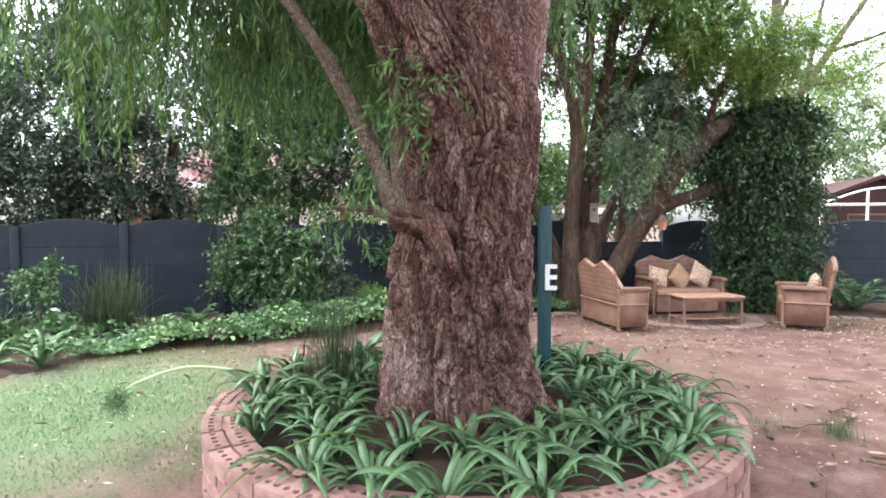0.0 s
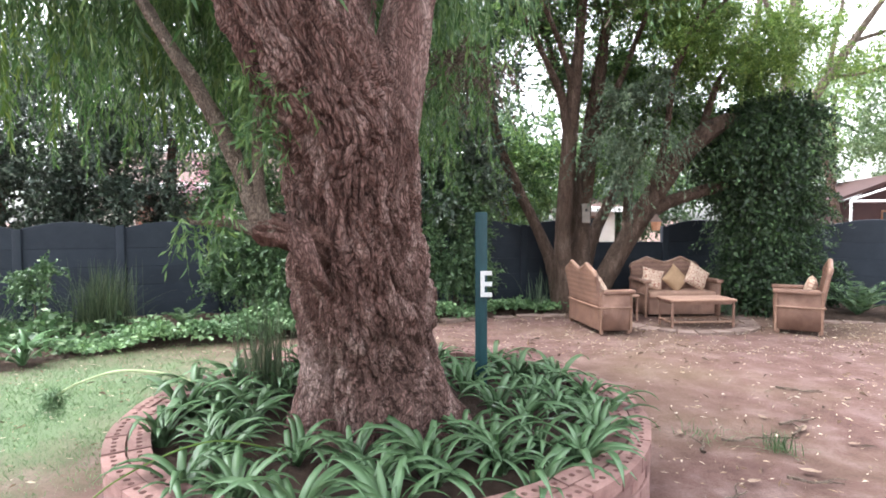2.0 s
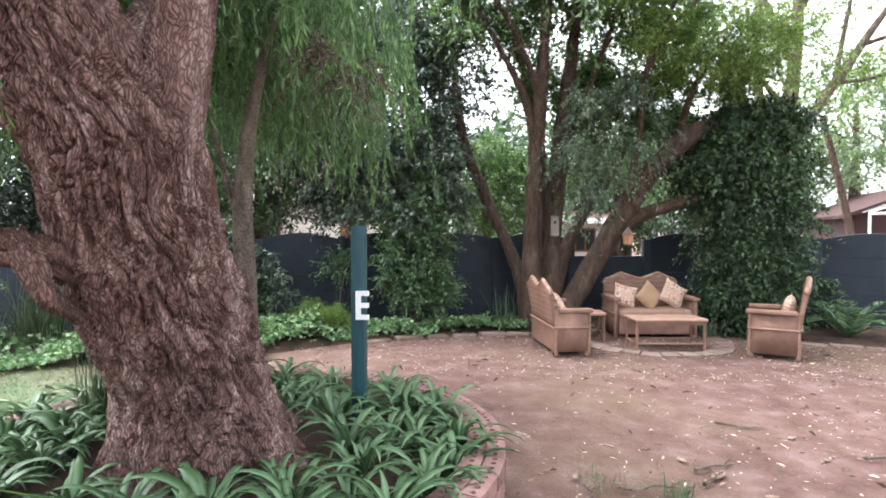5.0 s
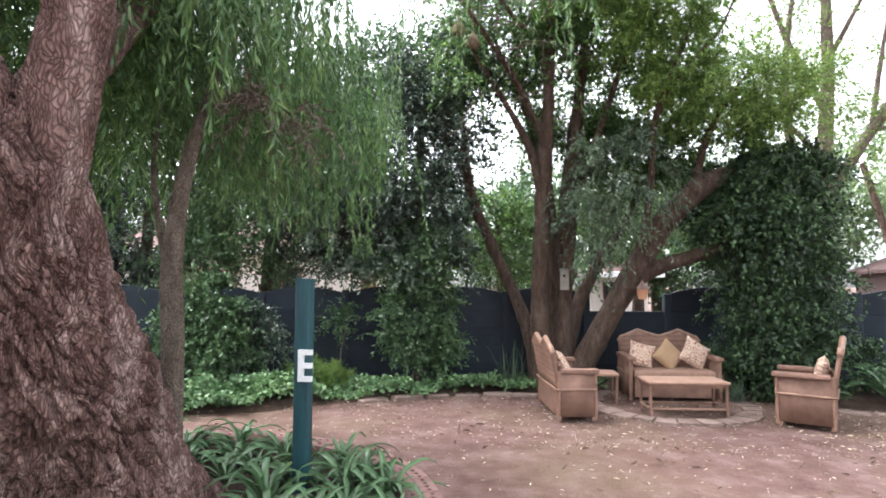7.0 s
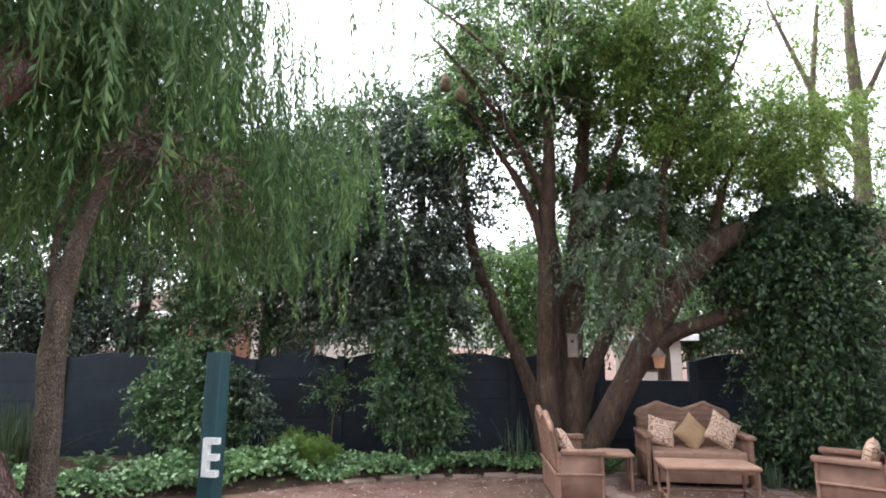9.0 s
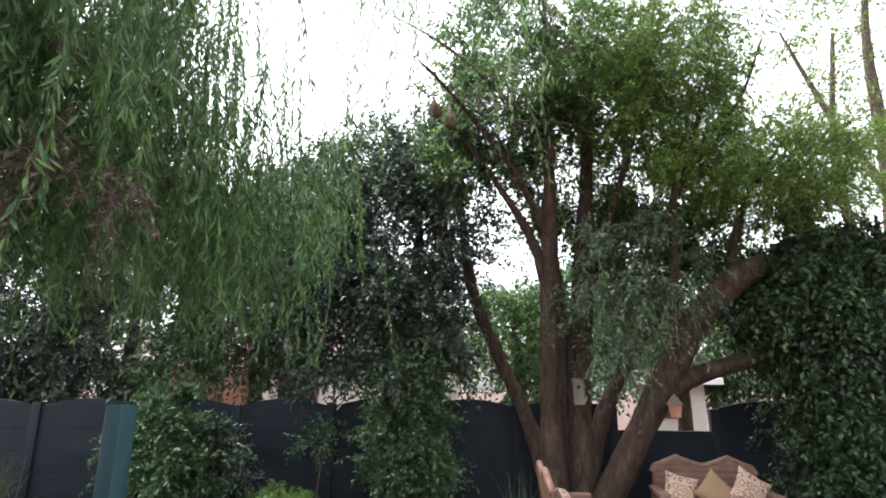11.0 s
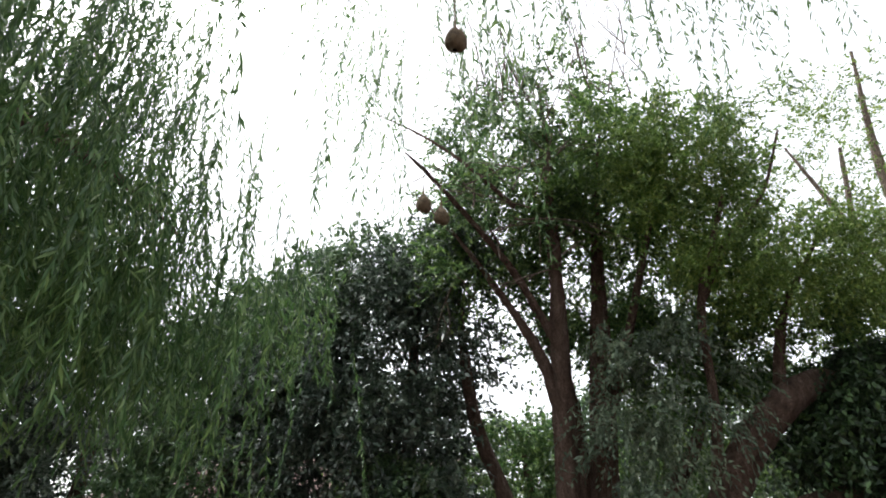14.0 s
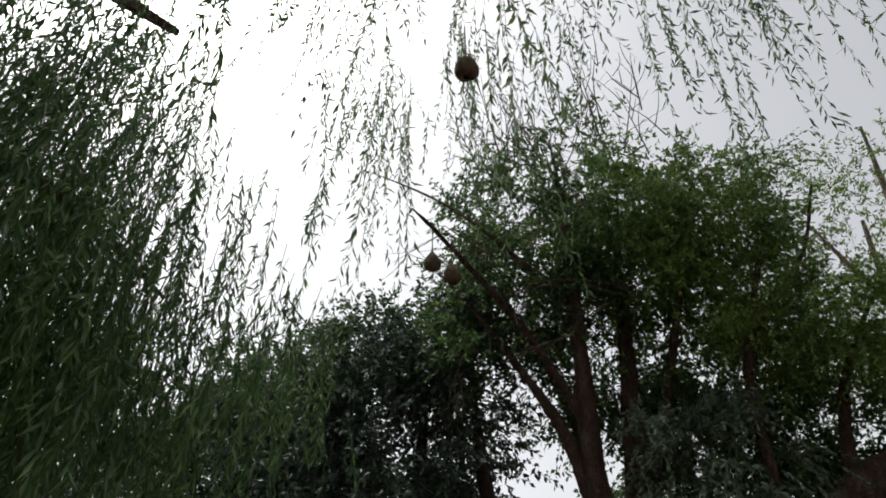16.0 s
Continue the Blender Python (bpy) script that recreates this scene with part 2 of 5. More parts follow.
def wicker_material(name, lo, hi):
    m, n, l, b = nodes_of(name)
    tc = n.new("ShaderNodeTexCoord")
    waves = []
    for axis, sc in (("X", 26.0), ("Z", 60.0), ("Y", 26.0)):
        w = n.new("ShaderNodeTexWave")
        w.bands_direction = axis
        w.inputs["Scale"].default_value, w.inputs["Distortion"].default_value, w.inputs["Detail"].default_value = sc, 1.2, 2.0
        l.new(tc.outputs["Object"], w.inputs["Vector"])
        waves.append(w.outputs["Fac"])
    h = mixed(n, l, 0.5, mixed(n, l, 0.5, waves[0], waves[2]), waves[1], "MULTIPLY")
    spot = noise_tex(n, l, 5.0, 4)
    col = ramp(n, l, spot, [(0.3, lo), (0.7, hi)])
    col = mixed(n, l, 0.7, col, ramp(n, l, h, [(0.05, (0.4, 0.36, 0.33)), (0.5, (1, 1, 1))]), "MULTIPLY")
    l.new(col, b.inputs["Base Color"])
    b.inputs["Roughness"].default_value = 0.6
    bump(n, l, b, h, 0.7, 0.006)
    return m


MAT = {}
MAT["bark_big"] = bark_material("furrowed_red_brown_bark", (0.048, 0.026, 0.021), (0.225, 0.134, 0.116), (0.6, 0.455, 0.415), 0.75, 0.7)
MAT["bark_red"] = bark_material("broken_red_bark", (0.045, 0.024, 0.019), (0.15, 0.08, 0.064), (0.32, 0.2, 0.17), 1.4, 0.6)
MAT["bark"] = bark_material("brown_bark", (0.05, 0.034, 0.026), (0.16, 0.108, 0.082), (0.3, 0.225, 0.18), 1.6)
MAT["bark_pale"] = bark_material("pale_bark", (0.12, 0.09, 0.07), (0.24, 0.19, 0.15), (0.36, 0.3, 0.25), 1.6)
MAT["twig"] = surface("twig_bark", (0.06, 0.042, 0.032), (0.15, 0.115, 0.09), 0.8, 20)
MAT["willow_leaf"] = leaf_material("willow_leaf", (0.034, 0.085, 0.026), (0.075, 0.155, 0.045), (0.16, 0.25, 0.085), 0.5, 0.35)
MAT["crown_leaf"] = leaf_material("broad_leaf", (0.035, 0.075, 0.026), (0.085, 0.165, 0.052), (0.19, 0.29, 0.085), 0.45, 0.42)
MAT["dark_leaf"] = leaf_material("glossy_dark_leaf", (0.02, 0.036, 0.025), (0.046, 0.075, 0.05), (0.14, 0.18, 0.14), 0.3, 0.22)
MAT["shrub_leaf"] = leaf_material("shrub_leaf", (0.033, 0.072, 0.031), (0.065, 0.124, 0.052), (0.130, 0.208, 0.091), 0.45, 0.25)
MAT["grey_leaf"] = leaf_material("grey_green_leaf", (0.06, 0.095, 0.062), (0.115, 0.165, 0.105), (0.2, 0.26, 0.18), 0.5, 0.35)
MAT["lime_leaf"] = leaf_material("yellow_green_leaf", (0.07, 0.13, 0.025), (0.13, 0.22, 0.045), (0.24, 0.32, 0.08), 0.5, 0.45)
MAT["fresh_leaf"] = leaf_material("fresh_green_leaf", (0.055, 0.115, 0.028), (0.11, 0.2, 0.05), (0.21, 0.32, 0.08), 0.45, 0.48)
MAT["pale_stalk"] = surface("pale_green_stalk", (0.3, 0.38, 0.18), (0.42, 0.5, 0.28), 0.5, 8)
# far foliage: distance haze and sky glare are put into the leaf colour
MAT["far_leaf"] = leaf_material("hazed_far_leaf", (0.12, 0.18, 0.09), (0.18, 0.26, 0.13), (0.26, 0.34, 0.2), 0.5, 0.5)
MAT["vine_leaf"] = leaf_material("dark_vine_leaf", (0.012, 0.026, 0.012), (0.028, 0.06, 0.023), (0.075, 0.14, 0.048), 0.5, 0.25)
MAT["cover_leaf"] = leaf_material("ground_cover_leaf", (0.055, 0.110, 0.050), (0.099, 0.187, 0.077), (0.187, 0.286, 0.143), 0.6, 0.25)
MAT["strap_leaf"] = leaf_material("strap_leaf", (0.095, 0.18, 0.085), (0.175, 0.285, 0.15), (0.36, 0.47, 0.32), 0.18, 0.33)
MAT["grass"] = leaf_material("grass_blade", (0.05, 0.1, 0.04), (0.09, 0.16, 0.065), (0.16, 0.235, 0.115), 0.5, 0.3)
MAT["reed"] = leaf_material("reed_blade", (0.035, 0.06, 0.03), (0.07, 0.11, 0.05), (0.15, 0.18, 0.1), 0.5, 0.2)
MAT["dry"] = leaf_material("dry_fallen_leaf", (0.1, 0.06, 0.035), (0.26, 0.19, 0.13), (0.6, 0.52, 0.43), 0.7, 0.1)
MAT["scrap"] = leaf_material("bark_scrap", (0.05, 0.03, 0.022), (0.11, 0.07, 0.05), (0.2, 0.14, 0.1), 0.8, 0.05)
MAT["scrap_pale"] = surface("dry_leaf_sheath", (0.16, 0.1, 0.07), (0.34, 0.26, 0.2), 0.8, 14, 90, 0.4, 0.003)
MAT["pink_leaf"] = leaf_material("pink_bract", (0.3, 0.14, 0.2), (0.5, 0.3, 0.38), (0.65, 0.45, 0.5), 0.6, 0.3)
MAT["brick"] = surface("pink_red_brick", (0.17, 0.088, 0.078), (0.29, 0.175, 0.155), 0.85, 7, 90, 0.5, 0.004, vary=0.22)
MAT["mortar"] = surface("mortar", (0.2, 0.14, 0.12), (0.32, 0.24, 0.2), 0.95, 12, 120, 0.5, 0.004)
MAT["soil"] = surface("dark_soil", (0.035, 0.022, 0.015), (0.1, 0.062, 0.045), 0.95, 5, 70, 1.0, 0.03)
MAT["fence"] = surface("slate_blue_painted_concrete", (0.011, 0.016, 0.025), (0.02, 0.028, 0.04), 0.65, 3, 60, 0.25, 0.004, vary=0.12)
MAT["teal"] = surface("teal_painted_wood", (0.012, 0.045, 0.055), (0.022, 0.07, 0.08), 0.5, 4, 50, 0.3, 0.003, (6, 6, 0.6))
MAT["white"] = surface("white_paint", (0.72, 0.72, 0.72), (0.82, 0.82, 0.82), 0.5, 6, 60, 0.1, 0.002)
MAT["wicker"] = wicker_material("weathered_wicker", (0.15, 0.076, 0.052), (0.255, 0.143, 0.102))
MAT["cane"] = surface("bent_cane", (0.17, 0.092, 0.065), (0.28, 0.168, 0.12), 0.45, 10, 70, 0.2, 0.002)
MAT["seat_cloth"] = surface("tan_seat_cloth", (0.25, 0.145, 0.105), (0.34, 0.21, 0.155), 0.9, 8, 160, 0.3, 0.002)
MAT["tan_cloth"] = surface("golden_tan_cloth", (0.3, 0.19, 0.11), (0.38, 0.25, 0.15), 0.85, 8, 160, 0.3, 0.002)
MAT["house_wall"] = surface("cream_plaster", (0.62, 0.56, 0.5), (0.76, 0.7, 0.64), 0.9, 2, 30, 0.3, 0.01)
MAT["house_brick"] = surface("orange_brick_wall", (0.2, 0.095, 0.065), (0.3, 0.15, 0.11), 0.9, 4, 30, 0.3, 0.01)
MAT["roof"] = surface("brown_roof_tile", (0.09, 0.055, 0.048), (0.15, 0.09, 0.08), 0.85, 3, 30, 0.5, 0.02)
MAT["maroon"] = surface("maroon_board", (0.03, 0.012, 0.012), (0.05, 0.02, 0.018), 0.7, 3, 30, 0.3, 0.01)
MAT["wood_dark"] = surface("brown_stained_wood", (0.12, 0.045, 0.02), (0.2, 0.085, 0.045), 0.5, 5, 50, 0.3, 0.003, (6, 6, 0.6))
MAT["glass"] = surface("dark_window_glass", (0.02, 0.022, 0.025), (0.03, 0.032, 0.035), 0.08, 3, 30, 0.0, 0.001, spec=0.5)
MAT["stone"] = surface("pale_paving_stone", (0.15, 0.1, 0.085), (0.24, 0.175, 0.15), 0.9, 5, 60, 0.5, 0.006, vary=0.15)
MAT["nest"] = surface("woven_dry_grass", (0.07, 0.05, 0.03), (0.17, 0.125, 0.075), 0.95, 20, 90, 1.0, 0.01)
MAT["grey_box"] = surface("grey_weathered_wood", (0.16, 0.14, 0.12), (0.26, 0.23, 0.2), 0.8, 6, 60, 0.3, 0.003)
MAT["terracotta"] = surface("terracotta", (0.4, 0.19, 0.11), (0.52, 0.28, 0.17), 0.8, 6, 60, 0.3, 0.003)


def patterned_cloth():
    m, n, l, b = nodes_of("cream_cloth_with_brown_motif")
    tc, v = n.new("ShaderNodeTexCoord"), n.new("ShaderNodeTexVoronoi")
    v.inputs["Scale"].default_value = 15
    l.new(tc.outputs["Object"], v.inputs["Vector"])
    rings = n.new("ShaderNodeMath")
    rings.operation = "SINE"
    mul = n.new("ShaderNodeMath")
    mul.operation, mul.inputs[1].default_value = "MULTIPLY", 16
    l.new(v.outputs["Distance"], mul.inputs[0])
    l.new(mul.outputs[0], rings.inputs[0])
    col = ramp(n, l, rings.outputs[0], [(0.1, (0.46, 0.34, 0.26)), (0.55, (0.44, 0.32, 0.24)), (0.75, (0.2, 0.075, 0.05))])
    l.new(col, b.inputs["Base Color"])
    b.inputs["Roughness"].default_value = 0.9
    bump(n, l, b, noise_tex(n, l, 160), 0.3, 0.002)
    return m


MAT["motif"] = patterned_cloth()


def ground_material():
    """Trodden red earth with dusty, bare and grassy patches."""
    m, n, l, b = nodes_of("trodden_red_earth")
    broad = noise_tex(n, l, 0.55, 4, 0.6)
    mid = noise_tex(n, l, 3.0, 6, 0.65)
    fine = noise_tex(n, l, 55.0, 6, 0.75)
    col = ramp(n, l, mid, [(0.3, (0.075, 0.041, 0.034)), (0.5, (0.125, 0.074, 0.065)), (0.72, (0.2, 0.138, 0.125))])
    col = mixed(n, l, ramp(n, l, broad, [(0.45, (0, 0, 0)), (0.68, (0.45, 0.45, 0.45))]), col, (0.15, 0.115, 0.07))
    col = mixed(n, l, 0.6, col, ramp(n, l, fine, [(0.3, (0.45, 0.43, 0.42)), (0.65, (1.1, 1.1, 1.1))]), "MULTIPLY")
    # the lawn, round the point (-2.6, 4.6)
    tc, mp, ln = n.new("ShaderNodeTexCoord"), n.new("ShaderNodeMapping"), n.new("ShaderNodeVectorMath")
    mp.inputs["Location"].default_value = (3.0 / 1.85, -4.4 / 2.35, 0)
    mp.inputs["Scale"].default_value = (1 / 1.85, 1 / 2.35, 0)
    ln.operation = "LENGTH"
    l.new(tc.outputs["Object"], mp.inputs[0])
    l.new(mp.outputs[0], ln.inputs[0])
    edge = n.new("ShaderNodeMath")
    edge.operation = "MULTIPLY_ADD"
    edge.inputs[1].default_value = 0.9
    l.new(mid, edge.inputs[0])
    l.new(ln.outputs["Value"], edge.inputs[2])
    sc = n.new("ShaderNodeMath")
    sc.operation, sc.inputs[1].default_value = "MULTIPLY", 0.66
    l.new(edge.outputs[0], sc.inputs[0])
    mask = ramp(n, l, sc.outputs[0], [(0.55, (0.8, 0.8, 0.8)), (1.0, (0, 0, 0))])
    col = mixed(n, l, mask, col, ramp(n, l, fine, [(0.3, (0.06, 0.105, 0.052)), (0.7, (0.125, 0.19, 0.1))]))
    l.new(col, b.inputs["Base Color"])
    b.inputs["Roughness"].default_value, b.inputs["Specular IOR Level"].default_value = 0.95, 0.15
    bump(n, l, b, mixed(n, l, 0.5, fine, mid), 0.9, 0.03)
    return m


MAT["ground"] = ground_material()

# ---------------------------------------------------------------- ground and bed
def ground():
    xs = np.unique(np.concatenate([-np.geomspace(14, 1500, 14)[::-1], np.linspace(-12, 14, 131), np.geomspace(16, 1500, 14)]))
    ys = np.unique(np.concatenate([-np.geomspace(4, 1500, 16)[::-1], np.linspace(-3, 13, 81), np.geomspace(15, 1500, 14)]))
    X, Y = np.meshgrid(xs, ys)
    p = np.stack([X.ravel(), Y.ravel(), np.zeros(X.size)], 1)
    near = np.clip(1.5 - np.hypot(p[:, 0], p[:, 1] - 5) / 14, 0, 1)
    p[:, 2] = (vnoise(p * 0.8) - 0.5) * 0.03 * near + (vnoise(p * 3.1 + 5) - 0.5) * 0.012 * near - 0.006
    w = len(xs)
    i = (np.arange(len(ys) - 1)[:, None] * w + np.arange(w - 1)[None]).ravel()
    f = np.stack([i, i + 1, i + w + 1, i + w], 1)
    return tagged(hang_mesh("ground", mesh_np("ground", p, f), MAT["ground"]), "trodden red-brown earth with worn grass and litter", "ground", kind="structure")


ground()

BED = [(-9.0, 3.2), (-4.6, 4.2), (-4.05, 5.1), (-3.8, 5.8), (-3.1, 6.5), (-1.5, 7.25), (0.6, 8.7), (1.8, 9.15), (3.0, 9.45), (5.2, 9.2), (6.2, 8.75), (8.5, 7.9), (14, 6.0)]
FENCE = [(-13.0, 4.6), (-6.0, 7.8), (-1.0, 9.75), (1.6, 10.4), (5.6, 10.9), (8.2, 9.7), (16.0, 6.2)]


def along(poly, step):
    """Points and ways at even steps along a polyline."""
    out = []
    for (x0, y0), (x1, y1) in zip(poly, poly[1:]):
        d = math.hypot(x1 - x0, y1 - y0)
        k = max(1, round(d / step))
        for i in range(k):
            a, b = i / k, (i + 1) / k
            out.append((x0 + (x1 - x0) * a, y0 + (y1 - y0) * a, x0 + (x1 - x0) * b, y0 + (y1 - y0) * b))
    return out


def bed():
    n = 90
    f0 = spline(BED, n)
    f1 = spline([(x, y + 0.1) for x, y in FENCE], n)
    rows = 14
    v = []
    for j in range(rows):
        u = j / (rows - 1)
        q = f0 * (1 - u) + f1 * u
        h = 0.09 * min(1, u * 5) - 0.02
        v.append(np.column_stack([q, np.full(n, h)]))
    v = np.vstack(v)
    v[:, 2] += (vnoise(v * 5) - 0.5) * 0.06
    i = (np.arange(rows - 1)[:, None] * n + np.arange(n - 1)[None]).ravel()
    f = np.stack([i, i + 1, i + n + 1, i + n], 1)
    tagged(hang_mesh("ground_bed", mesh_np("bed", v, f), MAT["soil"]), "dark mulched soil of the border bed", "flower bed", kind="structure")


bed()


# ---------------------------------------------------------------- precast fence
def fence():
    root = thing("fence", "dark slate-blue precast concrete garden fence with arched bays", "fence", kind="structure")
    H = 1.44
    for k, (x0, y0, x1, y1) in enumerate(along(FENCE, 1.45)):
        L = math.hypot(x1 - x0, y1 - y0)
        turn = math.degrees(math.atan2(y1 - y0, x1 - x0))
        at = pose(x0, y0, 0, 0, 0, turn)
        bm = rounded(-0.06, -0.06, -0.3, 0.06, 0.06, H + 0.02 + 0.03 * math.sin(k * 2.3), 0.012)
        bmesh.ops.transform(bm, matrix=at, verts=bm.verts[:])
        part("post", bm, MAT["fence"], root)
        low = 3.35 < (x0 + x1) / 2 < 4.2
        slabs = 4 if low else 5
        hs = 0.285
        for s in range(slabs):
            z0, z1 = s * hs, (s + 1) * hs
            bm = bmesh.new()
            cols = 12 if s == slabs - 1 else 1
            top = s == slabs - 1 and not low
            for c in range(cols + 1):
                u = c / cols
                arch = (0.10 * math.sin(math.pi * u) + 0.02) if top else 0.0
                for yy, zz in ((-0.022, z0), (-0.022, z1 + arch - 0.009), (-0.012, z1 + arch), (0.014, z1 + arch), (0.022, z1 + arch - 0.004), (0.022, z0)):
                    bm.verts.new(at @ Vector((0.05 + u * (L - 0.1), yy, zz)))
            bm.verts.ensure_lookup_table()
            for c in range(cols):
                for e in range(6):
                    a, b2 = c * 6 + e, c * 6 + (e + 1) % 6
                    bm.faces.new([bm.verts[i] for i in (a, b2, b2 + 6, a + 6)])
            bm.faces.new([bm.verts[i] for i in range(6)][::-1])
            bm.faces.new([bm.verts[cols * 6 + i] for i in range(6)])
            part("slab", bm, MAT["fence"], root, smooth=False)


fence()

# ---------------------------------------------------------------- planter with the great tree
PX, PY, PR = 0.17, 3.52, 1.58
RIM = 0.385


def arc_box(r0, r1, z0, z1, half, cuts=3, bevel=0.005, holes=0):
    """A brick bent round the planter's middle, centred on +x, with core holes in its top."""
    bm = bmesh.new()
    if not holes:
        rows = []
        for c in range(cuts + 1):
            a = -half + 2 * half * c / cuts
            rows.append([bm.verts.new((r * math.cos(a), r * math.sin(a), z)) for r, z in
                         ((r0, z0), (r1, z0), (r1, z1 - bevel), (r1 - bevel, z1), (r0 + bevel, z1), (r0, z1 - bevel))])
        for p, q in zip(rows, rows[1:]):
            for e in range(6):
                bm.faces.new((p[e], p[(e + 1) % 6], q[(e + 1) % 6], q[e]))
        bm.faces.new(rows[0][::-1])
        bm.faces.new(rows[-1])
        return bm
    rm = (r0 + r1) / 2

    def v(r, a, z):
        return bm.verts.new((r * math.cos(a), r * math.sin(a), z))
    for h in range(holes):
        a0, a1 = -half + 2 * half * h / holes, -half + 2 * half * (h + 1) / holes
        am = (a0 + a1) / 2
        rad = 0.0165
        ring = [(r1, a0), (r1, am), (r1, a1), (rm, a1), (r0, a1), (r0, am), (r0, a0), (rm, a0)]
        o = [v(r, a, z1) for r, a in ring]
        inner, deep = [], []
        for k in range(8):
            g = math.radians(-45 + 45 * k)
            inner.append(v(rm + rad * math.cos(g), am + rad * math.sin(g) / rm, z1))
            deep.append(v(rm + rad * 0.9 * math.cos(g), am + rad * 0.9 * math.sin(g) / rm, z1 - 0.05))
        for k in range(8):
            j = (k + 1) % 8
            bm.faces.new((o[k], o[j], inner[j], inner[k]))
            bm.faces.new((inner[k], inner[j], deep[j], deep[k]))
        bm.faces.new(deep)
        b1 = [v(r, a, z0) for r, a in ((r1, a0), (r1, a1))]
        bm.faces.new((o[0], b1[0], b1[1], o[2], o[1]))
        b0 = [v(r, a, z0) for r, a in ((r0, a1), (r0, a0))]
        bm.faces.new((o[4], b0[0], b0[1], o[6], o[5]))
        if h == 0:
            bm.faces.new((o[0], o[7], o[6], v(r0, a0, z0), v(r1, a0, z0)))
        if h == holes - 1:
            bm.faces.new((o[2], v(r1, a1, z0), v(r0, a1, z0), o[4], o[3]))
    bmesh.ops.remove_doubles(bm, verts=bm.verts[:], dist=1e-5)
    bmesh.ops.recalc_face_normals(bm, faces=bm.faces[:])
    return bm


def planter():
    root = thing("planter", "round planter ring of pinkish cored bricks around a tree", "planter", PX, PY, 0)
    rng = random.Random(3)

    def ring(n, r0, r1, z0, z1, offset, holes):
        half = math.pi / n - 0.0045 / r1
        me = bpy.data.meshes.new("brick")
        bm = arc_box(r0, r1, z0, z1, half, holes=holes)
        bm.to_mesh(me)
        bm.free()
        me.materials.append(MAT["brick"])
        for k in range(n):
            ob = new("brick", me)
            ob.parent = root
            ob.matrix_basis = pose(rng.uniform(-0.004, 0.004), rng.uniform(-0.004, 0.004), rng.uniform(-0.004, 0.003), rng.uniform(-0.15, 0.15), rng.uniform(-0.15, 0.15), math.degrees(2 * math.pi * (k + offset) / n))
    ring(41, PR - 0.103, PR, RIM - 0.073, RIM, 0.0, 4)
    ring(38, PR - 0.215, PR - 0.11, RIM - 0.073, RIM, 0.3, 4)
    for c in range(4):
        ring(41, PR - 0.11, PR - 0.004, RIM - 0.073 - (c + 1) * 0.083 + 0.008, RIM - 0.078 - c * 0.083, 0.5 * (c % 2 + 1), 0)
    bm = bmesh.new()
    n = 96
    for r0, z0, r1, z1 in ((PR - 0.016, -0.05, PR - 0.016, RIM - 0.076), (PR - 0.016, RIM - 0.076, PR - 0.2, RIM - 0.076), (PR - 0.108, RIM - 0.03, PR - 0.105, RIM - 0.03), (PR - 0.2, RIM - 0.076, PR - 0.2, -0.02)):
        a = [bm.verts.new((r0 * math.cos(2 * math.pi * k / n), r0 * math.sin(2 * math.pi * k / n), z0)) for k in range(n)]
        b = [bm.verts.new((r1 * math.cos(2 * math.pi * k / n), r1 * math.sin(2 * math.pi * k / n), z1)) for k in range(n)]
        for k in range(n):
            bm.faces.new((a[k], a[(k + 1) % n], b[(k + 1) % n], b[k]))
    bmesh.ops.remove_doubles(bm, verts=bm.verts[:], dist=1e-5)
    part("mortar", bm, MAT["mortar"], root)
    # soil
    rings, seg = 16, 64
    v = [[0, 0, 0.33]]
    for i in range(1, rings + 1):
        r = (PR - 0.19) * i / rings
        v += [[r * math.cos(2 * math.pi * k / seg), r * math.sin(2 * math.pi * k / seg), 0.33 - 0.06 * (i / rings) ** 2] for k in range(seg)]
    v = np.array(v)
    v[:, 2] += (vnoise(v * 9) - 0.5) * 0.05
    bm = bmesh.new()
    vs = [bm.verts.new(p) for p in v]
    for k in range(seg):
        bm.faces.new((vs[0], vs[1 + k], vs[1 + (k + 1) % seg]))
    for i in range(rings - 1):
        for k in range(seg):
            a, b = 1 + i * seg + k, 1 + i * seg + (k + 1) % seg
            bm.faces.new((vs[a], vs[a + seg], vs[b + seg], vs[b]))
    part("soil", bm, MAT["soil"], root)


planter()


def furrows(depth, around, tall, twist=0.0):
    """Relief of furrowed bark: plates parted by long, wandering cracks."""
    def relief(A, Ln, R):
        A2 = A + twist * Ln
        warp = vnoise(np.stack([np.cos(A) * 2, np.sin(A) * 2, Ln * 2.5], 1))
        out = np.zeros(len(A))
        for k, (w, s) in enumerate(((1.0, 1.0), (0.5, 2.1))):
            q = np.stack([np.cos(A2) * around * s + warp * 1.5, np.sin(A2) * around * s, Ln * tall * s + warp * 2], 1)
            r = 1 - np.abs(2 * vnoise(q + 11 * k) - 1)
            out -= w * depth * r ** 3
        q = np.stack([np.cos(A) * 9, np.sin(A) * 9, Ln * 14], 1)
        out += depth * 0.5 * (vnoise(q) - 0.5)
        q = np.stack([np.cos(A) * 1.2, np.sin(A) * 1.2, Ln * 1.1], 1)
        return out + depth * 1.6 * (vnoise(q + 31) - 0.5)
    return relief


WILLOW = thing("tree", "old leaning tree with furrowed red-brown bark and weeping narrow leaves", "tree", 0, 0, 0)


